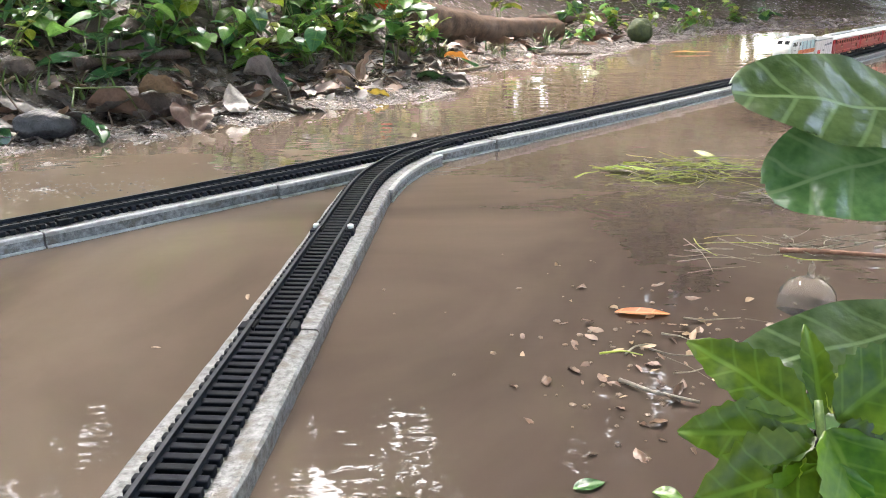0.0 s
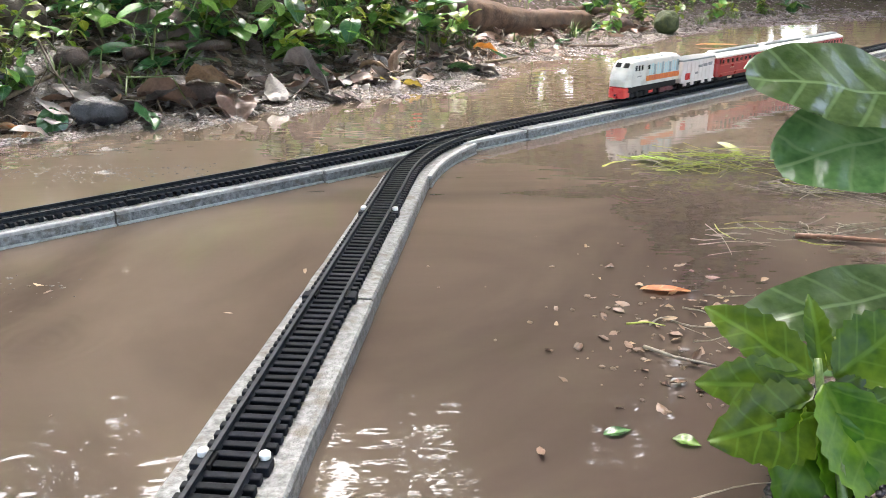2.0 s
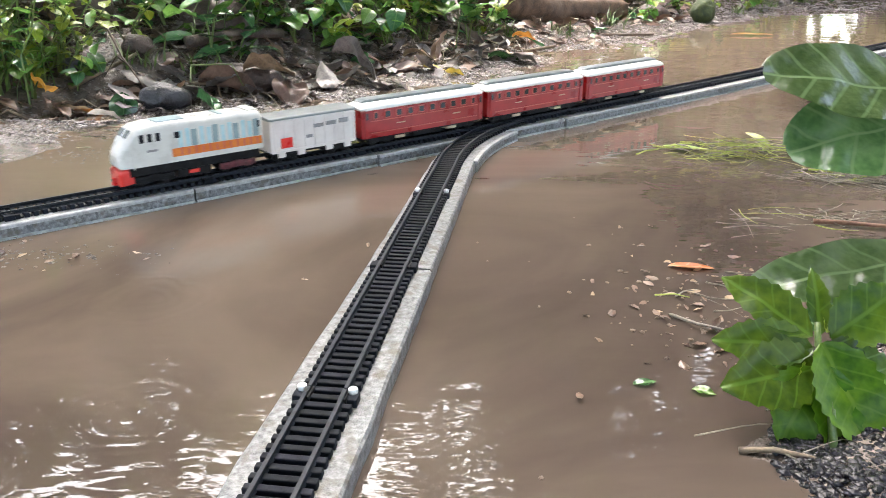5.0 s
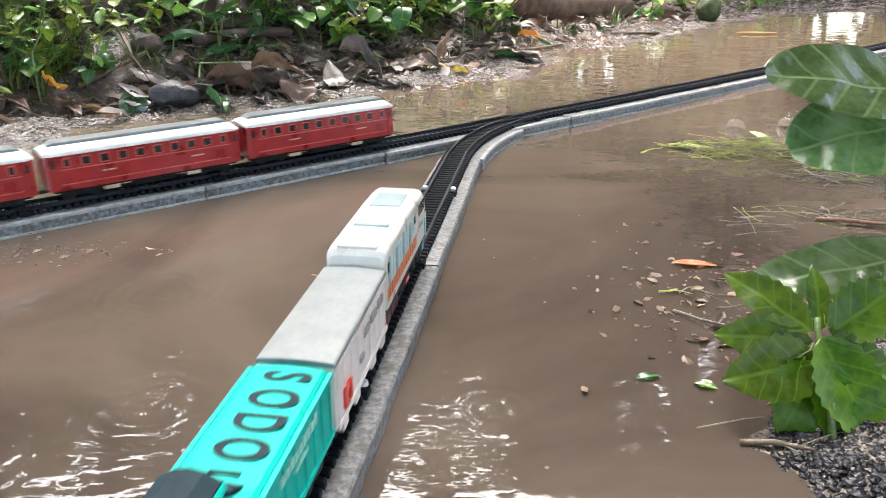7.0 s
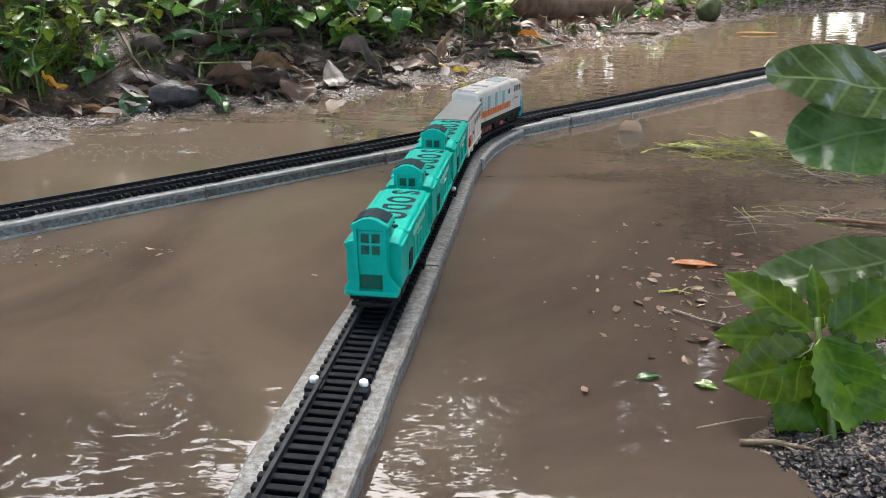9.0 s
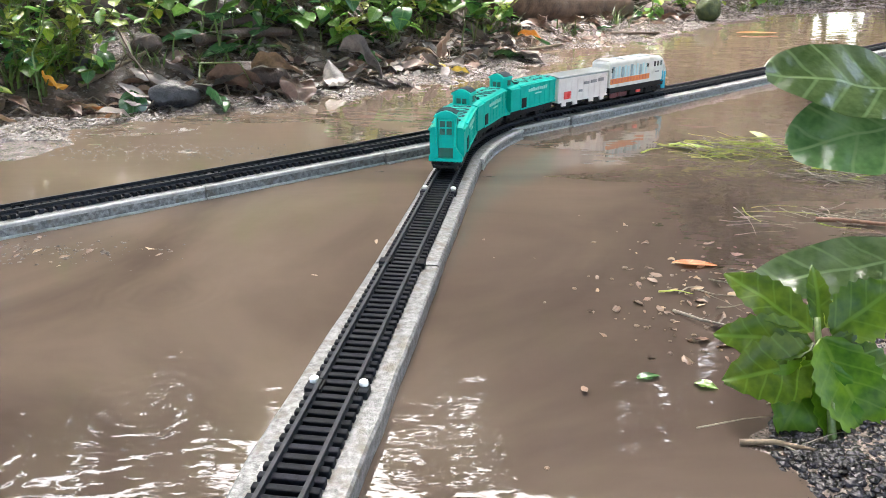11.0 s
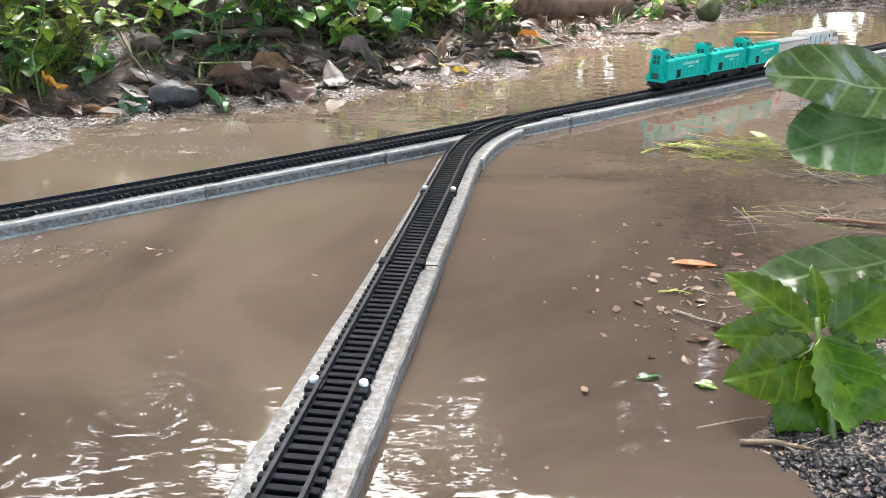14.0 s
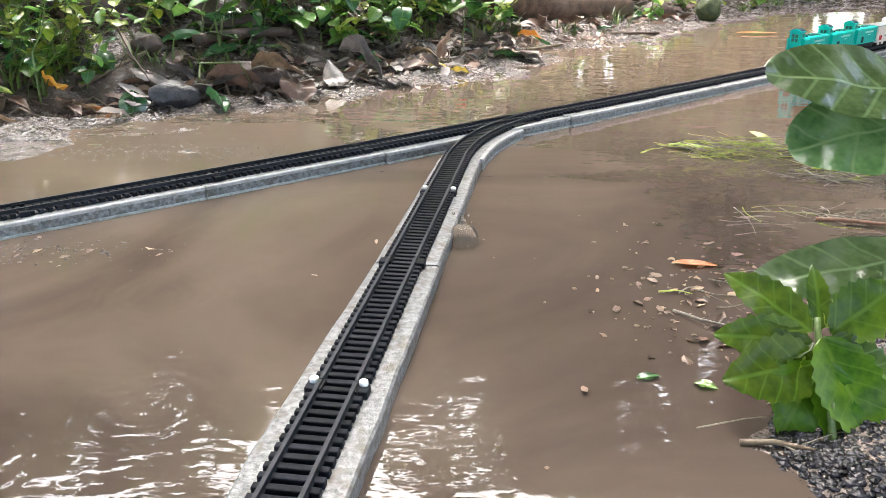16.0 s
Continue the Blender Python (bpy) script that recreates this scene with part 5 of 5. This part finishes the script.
# tangle of thin twigs and roots in the litter
tw = bmesh.new()
rt = random.Random(91)
for i in range(150):
    x = rt.uniform(-0.58, 0.3)
    y = float(np.interp(x, SHORE_X, SHORE_Y)) + rt.uniform(0.04, 0.42)
    L, a = rt.uniform(0.02, 0.07), rt.uniform(0, 6.28)
    z = ground_z(x, y)
    h = rt.uniform(0.002, 0.016)
    ex, ey = x + L * math.cos(a), y + L * math.sin(a)
    tube(tw, [(x, y, z + 0.001), ((x + ex) / 2, (y + ey) / 2, z + h + rt.uniform(0, 0.008)), (ex, ey, ground_z(ex, ey) + 0.002)], rt.uniform(0.0006, 0.0016), 0.0005, 5)
tagged(new("twig_tangle", mesh_of("twig_tangle", tw, TWIG, True)), "tangle of thin brown twigs in leaf litter", "twigs", kind="stuff")

# ---- drifted grass on the water ----
BLADES = []
for k, (L, w, c) in enumerate(((0.10, 0.0018, 0.14), (0.075, 0.0026, -0.18), (0.05, 0.0034, 0.22), (0.12, 0.0014, 0.09))):
    for material in (STRAW, STRAW_GREEN):
        bm = bmesh.new()
        pts = [(L * (i / 8 - 0.5), c * L * math.sin(math.pi * i / 8) * 0.6, 0.0005 * math.sin(i * 1.3 + k)) for i in range(9)]
        tube(bm, pts, w / 2, w / 5, 5)
        BLADES.append(mesh_of("blade", bm, material, True))


def drift(x, y, count, sx, sy, turn, label, seed, green=0.4, scale=1.0, high=0.006):
    r = random.Random(seed)
    t = thing("drifted_grass", label, "dead grass", "drifted grass")
    t.matrix_basis = pose(x, y, 0)
    for _ in range(count):
        o = part("blade", BLADES[2 * r.randrange(4) + (1 if r.random() < green else 0)], None, t)
        s = scale * r.uniform(0.4, 0.9)
        o.matrix_basis = pose(r.gauss(0, sx), r.gauss(0, sy), 0.001 + r.random() * high, r.uniform(-8, 8), r.uniform(-7, 7), turn + r.gauss(0, 34)) @ Matrix.Diagonal((s, s, s, 1))
    return t


drift(0.262, 0.68, 100, 0.026, 0.010, -14, "clump of drifted yellow-green grass on water", 1, 0.6, 0.62, 0.014)
drift(0.322, 0.605, 70, 0.022, 0.010, -25, "tangled pale straw drifted on water", 2, 0.15, 0.62)
drift(0.235, 0.51, 22, 0.03, 0.012, -22, "thin brown straw drifted on water", 3, 0.1, 0.5, 0.003)
drift(0.30, 0.512, 14, 0.03, 0.008, -14, "pale straw stalks drifted on water", 4, 0.05, 0.6, 0.004)
drift(0.16, 0.37, 10, 0.02, 0.02, -30, "thin straw bits drifted near shore", 5, 0.05, 0.4, 0.002)
drift(0.15, 0.262, 9, 0.018, 0.012, -15, "straw stalks lying by gravel shore", 6, 0.0, 0.6, 0.004)
leaf_base = thing("grass_blade", "yellow-green bent grass leaf drifted on water", "grass blade")
leaf_between(leaf_base, (0.207, 0.715, 0.003), (0.245, 0.695, 0.004), 0.011, (0, 0, 1), LEAF_LIME, curl=0.0)
leaf_between(leaf_base, (0.30, 0.70, 0.004), (0.283, 0.72, 0.022), 0.008, (0.3, -1, 0.5), LEAF_LIME, curl=0.3)


def specks(r):
    k = r.choice(4, p=(0.45, 0.35, 0.13, 0.07))
    cx, cy, sx, sy = ((0.125, 0.365, 0.025, 0.03), (0.17, 0.42, 0.04, 0.03), (-0.25, 0.452, 0.03, 0.012), (0.05, 0.45, 0.09, 0.08))[k]
    return cx + r.normal(0, sx), cy + r.normal(0, sy), 0.0002


pebble_field("floating_specks", 150, specks, 0.0005, 0.0016, TWIG, "dark floating specks and bark crumbs on water", 21)

def bits(r):
    x, y, z = specks(r)
    return x, y, -0.0004


litter("floating_bits", 70, bits, LEAF_BROWN, "torn brown leaf bits floating on muddy water", 31, 0.003, 0.009, 0.0016)
litter("pale_bits", 34, bits, LEAF_TAN, "pale torn leaf bits floating on muddy water", 32, 0.003, 0.008, 0.0016)

# ================= plants beside the camera =================
CAM_UP = (0.1, -0.75, 0.65)


def eye_point(px, py, depth):
    """A place given by its direction from the resting eye (right, down as tangents) and depth."""
    rx, dy = (px - 784) / 1400, (py - 441) / 1400
    fwd, upv = Vector((0, 0.9321, -0.3622)), Vector((0, 0.3622, 0.9321))
    return Vector((0, 0, 0.177)) + (fwd + Vector((1, 0, 0)) * rx - upv * dy) * depth


fp = thing("foreground_weed", "bright green serrated-leaf weed rooted in wet shore gravel", "plant")
hub = eye_point(1448, 602, 0.315)
root = eye_point(1462, 850, 0.300)
root.z = ground_z(root.x, root.y) - 0.003
part("stem", tube(bmesh.new(), [root, root.lerp(hub, 0.5) + Vector((0.002, 0, 0)), hub, hub + Vector((0, 0.004, 0.008))], 0.0018, 0.0012, 8), STEM, fp, smooth=True)
for bx, by, bd, tx, ty, td, wpx, s in ((1438, 588, 0.315, 1283, 474, 0.325, 84, LEAF_FRESH), (1438, 606, 0.315, 1266, 588, 0.31, 86, LEAF_FRESH), (1452, 640, 0.312, 1285, 672, 0.30, 120, LEAF_FRESH), (1440, 640, 0.312, 1388, 778, 0.30, 120, LEAF_FRESH),
                                      (1455, 598, 0.312, 1560, 800, 0.295, 132, LEAF_FRESH), (1462, 640, 0.31, 1500, 820, 0.295, 90, LEAF_FRESH), (1452, 585, 0.318, 1444, 462, 0.325, 46, LEAF_FRESH), (1470, 590, 0.318, 1600, 500, 0.315, 110, LEAF_FRESH),
                                      (1475, 610, 0.315, 1610, 690, 0.31, 80, LEAF_MID), (1462, 580, 0.318, 1486, 528, 0.325, 34, LEAF_LIME), (1440, 620, 0.314, 1424, 700, 0.305, 40, LEAF_LIME), (1465, 600, 0.314, 1540, 640, 0.312, 60, LEAF_FRESH)):
    leaf_between(fp, eye_point(bx, by, bd), eye_point(tx, ty, td), wpx / 1400 * 0.31, CAM_UP, s, fold=0.25, curl=0.10, serrate=0.07, wave=0.08, nu=17)

big = thing("broad_leaf_plant", "broad-leaved dark green plant with wet shiny leaves", "plant")
b_root = eye_point(1640, 700, 0.36)
b_root.z = ground_z(b_root.x, b_root.y) - 0.004
tops = [(eye_point(1630, 168, 0.37), eye_point(1358, 120, 0.355), 172), (eye_point(1640, 210, 0.365), eye_point(1398, 262, 0.35), 184), (eye_point(1640, 452, 0.36), eye_point(1325, 500, 0.345), 128), (eye_point(1640, 520, 0.35), eye_point(1420, 560, 0.335), 90)]
st = b_root.lerp(tops[0][0], 1.0)
part("stem", tube(bmesh.new(), [b_root, b_root.lerp(st, 0.5) + Vector((0.012, 0, 0)), st + Vector((0.006, 0, 0))], 0.0026, 0.0016, 8), STEM, big, smooth=True)
for k, (p, q, w) in enumerate(tops):
    leaf_between(big, p, q, w / 1400 * 0.36, (0.05, -0.62, 0.78) if k < 2 else (0.0, -0.4, 0.9), LEAF_SHINY, fold=0.12, curl=0.05, wave=0.07, nu=24, tip=0.62)
    j = tops[0][0] if k < 2 else b_root.lerp(st, 0.55) + Vector((0.012, 0, 0))
    if (j - p).length > 0.004:
        part("leaf_stalk", tube(bmesh.new(), [j, j.lerp(p, 0.5), p], 0.0014, 0.0010, 6), STEM, big, smooth=True)

# ================= unseen trees: mirrored in the water, and added around the eye to block sky ===
CROWN = mat("tree_foliage", (0.09, 0.13, 0.03), (0.24, 0.27, 0.08), 1.2, 0.5, 0.0, vary=0.4, island=True)
cn, cl = links(CROWN)
thru = cn.new("ShaderNodeBsdfTranslucent")
cl.new(cn["Principled BSDF"].inputs["Base Color"].links[0].from_socket, thru.inputs["Color"])
both = cn.new("ShaderNodeMixShader")
both.inputs[0].default_value = 0.45
cl.new(cn["Principled BSDF"].outputs[0], both.inputs[1])
cl.new(thru.outputs[0], both.inputs[2])
cl.new(both.outputs[0], cn["Material Output"].inputs["Surface"])
TRUNK = mat("tree_bark", (0.04, 0.03, 0.022), (0.14, 0.1, 0.08), 6, 0.8, 0.8, bump_dist=0.02)


def tree(x, y, height, seed, spread):
    r = random.Random(seed)
    t = thing("garden_tree", "unseen leafy tree, for reflections and to block sky light", "tree", "trees beyond the bank")
    t.matrix_basis = pose(x, y, ground_z(x, y) - 0.05, 0, 0, r.uniform(0, 360))
    bm = bmesh.new()
    tube(bm, [(0, 0, 0), (0.05, 0.03, height * 0.3), (-0.04, 0.05, height * 0.6), (0, 0, height * 0.95)], height * 0.024, height * 0.006, 10)
    for k in range(7):
        a, h0 = r.uniform(0, 6.28), height * r.uniform(0.25, 0.7)
        L = height * r.uniform(0.2, 0.34)
        tube(bm, [(0, 0, h0), (L * 0.5 * math.cos(a), L * 0.5 * math.sin(a), h0 + L * 0.35), (L * math.cos(a), L * math.sin(a), h0 + L * 0.5)], height * 0.01, height * 0.003, 6)
    part("trunk", bm, TRUNK, t)
    vs, fs = [], []
    clumps = [(r.gauss(0, height * spread), r.gauss(0, height * spread), height * r.uniform(0.06 if height < 2.5 else 0.22, 1.0), height * r.uniform(0.06, 0.12) * (1.5 if height < 2.5 else 1.0)) for _ in range(44)]
    for cx, cy, cz, cr in clumps:
        for _ in range(60):
            d = Vector((r.gauss(0, 1), r.gauss(0, 1), r.gauss(0, 0.7))).normalized() * cr * r.uniform(0.3, 1.1)
            c = Vector((cx, cy, cz)) + d
            e = Euler((r.uniform(-1, 1), r.uniform(-1, 1), r.uniform(0, 6.28))).to_matrix()
            s = max(height, 3.0) * r.uniform(0.016, 0.034)
            k = len(vs)
            for q in ((-1.2, 0, 0), (-0.3, 0.5, 0.1), (0.6, 0.4, 0.05), (1.3, 0, -0.2), (0.6, -0.4, 0.05), (-0.3, -0.5, 0.1)):
                vs.append(tuple(c + e @ (Vector(q) * s)))
            fs.append(tuple(range(k, k + 6)))
    me = bpy.data.meshes.new("crown")
    me.from_pydata(vs, [], fs)
    me.materials.append(CROWN)
    part("crown", me, CROWN, t)


# second row stands beside and behind the eye, added only to cut sky light
for i, (x, y, h, spread) in enumerate(((-2.6, 4.2, 2.6, 0.17), (-0.9, 5.2, 3.0, 0.17), (0.5, 4.8, 2.8, 0.17), (-1.7, 4.9, 2.6, 0.17), (1.2, 4.3, 2.9, 0.2), (1.9, 4.8, 1.6, 0.2), (0.0, 4.4, 2.2, 0.2), (2.4, 4.2, 4.2, 0.14), (4.2, 3.6, 6.0, 0.17), (-4.6, 3.0, 4.6, 0.17), (-1.8, 7.6, 3.8, 0.16),
                                       (3.2, 0.6, 6.5, 0.2), (-3.4, 0.2, 6.5, 0.2), (1.9, -2.3, 7.0, 0.21), (-1.9, -2.1, 7.0, 0.21), (0.2, -5.6, 5.0, 0.2), (4.4, -2.0, 7.0, 0.2), (-4.6, -2.0, 7.0, 0.2),
                                       (-1.6, 3.6, 1.7, 0.24), (-0.4, 4.0, 1.8, 0.24), (0.7, 4.2, 1.9, 0.24), (3.3, 3.0, 2.2, 0.24), (3.8, 2.1, 2.2, 0.24), (2.9, 5.4, 5.2, 0.18), (-2.4, 2.9, 1.7, 0.24), (2.6, 4.5, 1.7, 0.24))):
    tree(x, y, h, 40 + i, spread)

# ================= rain splashes =================
SPLASH = bpy.data.materials.new("splash_water")
SPLASH.use_nodes = True
sp = SPLASH.node_tree.nodes["Principled BSDF"]
sp.inputs["Base Color"].default_value = (0.9, 0.86, 0.8, 1)
sp.inputs["Transmission Weight"].default_value = 0.93
sp.inputs["Roughness"].default_value = 0.08
sp.inputs["IOR"].default_value = 1.16


def splash_mesh(seed):
    r = random.Random(seed)
    bm = bmesh.new()
    prof = [(0.0125, -0.004), (0.0120, 0.002), (0.0112, 0.0075), (0.0085, 0.0112), (0.0050, 0.0128), (0.0022, 0.0138), (0.0012, 0.0170), (0.0014, 0.0195), (0.0003, 0.0212)]
    rows = []
    for rad, z in prof:
        rows.append([bm.verts.new((rad * (1 + 0.12 * noise.noise((math.cos(a) * 2 + seed, math.sin(a) * 2, z * 90))) * math.cos(a), rad * math.sin(a) * (1 + 0.12 * noise.noise((math.cos(a) * 2, math.sin(a) * 2 + seed, z * 90))), z + 0.0012 * noise.noise((math.cos(a) * 3, math.sin(a) * 3, seed)))) for a in [i * math.pi / 9 for i in range(18)]])
    for u, v in zip(rows, rows[1:]):
        for k in range(18):
            bm.faces.new((u[k], u[(k + 1) % 18], v[(k + 1) % 18], v[k]))
    bm.faces.new(rows[-1])
    for _ in range(5):
        a, d = r.uniform(0, 6.28), r.uniform(0.006, 0.018)
        bmesh.ops.create_icosphere(bm, subdivisions=1, radius=r.uniform(0.0006, 0.0013), matrix=Matrix.Translation((d * math.cos(a), d * math.sin(a), r.uniform(0.012, 0.022))))
    return mesh_of("rain_splash", bm, SPLASH, True)


SPLASHES = []
for k, (t, x, y, size) in enumerate(((0.0, 0.228, 0.43, 1.1), (3.0, -0.262, 0.64, 0.7), (4.0, -0.212, 0.475, 1.3), (7.0, 0.295, 0.79, 0.8), (7.0, 0.35, 0.795, 0.8), (6.5, 0.155, 0.93, 0.9), (9.0, -0.105, 0.78, 0.5), (9.0, 0.185, 0.77, 1.0), (11.4, 0.165, 0.71, 0.9),
                                    (14.0, -0.2, 0.755, 1.2), (14.5, 0.232, 0.51, 1.1), (16.0, 0.012, 0.465, 0.9), (13.5, 0.135, 0.275, 0.7), (1.0, 0.03, 0.30, 0.6))):
    o = new("rain_splash", splash_mesh(k + 0.5))
    o.scale = (size, size, size)
    tagged(o, "translucent raindrop splash on muddy water", "water splash", "rain splashes")
    SPLASHES.append((o, t, x, y))


# ---- rings that spread where drops fell ----
def ring_mesh(radius, wave, rise):
    bm = bmesh.new()
    n, seg = int(radius / wave * 9), 56
    rows = []
    for i in range(1, n + 1):
        q = radius * i / n
        f = i / n
        swell = math.sin(math.pi * f) ** 0.7 if i < n else 0.0
        z = 0.00016 * (1 - f ** 3) - 0.00003 + rise * swell * (1 - f) ** 0.6 * (0.5 + 0.5 * math.sin(2 * math.pi * q / wave))
        rows.append([bm.verts.new((q * math.cos(2 * math.pi * k / seg), q * math.sin(2 * math.pi * k / seg), z)) for k in range(seg)])
    bm.faces.new(rows[0])
    for u, v in zip(rows, rows[1:]):
        for k in range(seg):
            bm.faces.new((u[k], v[k], v[(k + 1) % seg], u[(k + 1) % seg]))
    bmesh.ops.recalc_face_normals(bm, faces=bm.faces[:])
    return mesh_of("ripple_ring", bm, WATER, True)


RIPPLES = []
for t, x, y, radius in ((1.2, -0.013, 0.271, 0.026), (2.9, 0.02, 0.30, 0.02), (4.2, -0.135, 0.36, 0.034), (3.6, -0.10, 0.31, 0.022), (6.9, 0.02, 0.275, 0.026), (8.8, 0.032, 0.285, 0.028), (9.2, -0.11, 0.33, 0.024),
                        (12.2, -0.11, 0.328, 0.036), (12.6, 0.021, 0.256, 0.026), (13.2, -0.115, 0.365, 0.024), (14.4, -0.16, 0.35, 0.026), (14.8, 0.045, 0.29, 0.030), (15.7, 0.011, 0.263, 0.028), (16.0, 0.055, 0.555, 0.018), (15.3, -0.10, 0.42, 0.022)):
    o = new("ripple_ring", ring_mesh(radius, 0.0075, 0.00016))
    tagged(o, "spreading rain ripple ring on muddy water", "water ripple", "rain ripples")
    RIPPLES.append((o, t, x, y))


# ================= motion =================
GOODS_T = [0.0, 6.3, 7.0, 7.5, 8.0, 8.5, 9.0, 9.2, 10.2, 11.3, 11.5, 12.0, 12.5, 13.0, 13.5, 14.0, 14.5, 15.0, 15.5, 16.0]
GOODS_REAR = [-0.455, 0.798, 0.924, 1.022, 1.121, 1.2215, 1.3025, 1.329, 1.453, 1.580, 1.605, 1.674, 1.751, 1.836, 1.915, 1.999, 2.084, 2.169, 2.252, 2.335]


# the passenger train slows from its first seconds
LAG_T = [0.0, 0.5, 1.0, 1.5, 2.0, 2.5, 3.0, 3.5, 4.0, 4.5, 5.5, 6.3, 16.0]
LAG = [0.100, 0.072, 0.046, 0.022, 0.002, -0.012, -0.017, -0.017, -0.0155, -0.012, -0.004, 0.0, 0.0]


def vehicle_pose(route, s, way, wheelbase):
    """Stands on two points of the route; way is +1 along rising s."""
    a, b = route.at(s + way * wheelbase), route.at(s - way * wheelbase)
    d = a - b
    mid = (a + b) / 2
    return Matrix.Translation((*mid, RAIL_Z)) @ Matrix.Rotation(math.atan2(d[1], d[0]), 4, "Z")


def motions():
    times = [0.25 * i for i in range(65)]
    for ob, back in passenger:
        walk(ob, [(t, vehicle_pose(MAIN, 2.6905 - 0.2018 * t + float(np.interp(t, LAG_T, LAG)) + back, -1, 0.034)) for t in times])
    for ob, back in goods:
        walk(ob, [(t, vehicle_pose(BRANCH, float(np.interp(t, GOODS_T, GOODS_REAR)) + 0.461 - back, 1, 0.026)) for t in times])
    # the broad leaves, weighed down by rain, lift as they drain
    walk(big, [(0.0, pose(0.003, 0, -0.008)), (1.0, pose(0.0025, 0, -0.0065)), (2.0, pose(0.001, 0, -0.003)), (3.0, pose(0, 0, -0.001)), (4.0, pose(0, 0, 0)), (16.0, pose(0, 0, 0))])
    for ob, t, x, y in RIPPLES:
        low, high = pose(x, y, -0.004), pose(x, y, 0.0)
        rows = [(0.0, low)]
        for dt, m in ((-0.3, low), (-0.2, high), (0.3, high), (0.5, low)):
            if t + dt < 16:
                rows.append((t + dt, m))
        rows.append((16.0, high if t + 0.3 > 16 else low))
        walk(ob, rows)
    for ob, t, x, y in SPLASHES:
        low, high = pose(x, y, -0.04), pose(x, y, 0.0)
        rows = [(0.0, high if t == 0 else low)]
        for dt, m in ((-0.2, low), (-0.067, high), (0.067, high), (0.2, low)):
            if 0 < t + dt < 16:
                rows.append((t + dt, m))
        rows.append((16.0, high if t == 16 else low))
        walk(ob, rows)


motions()
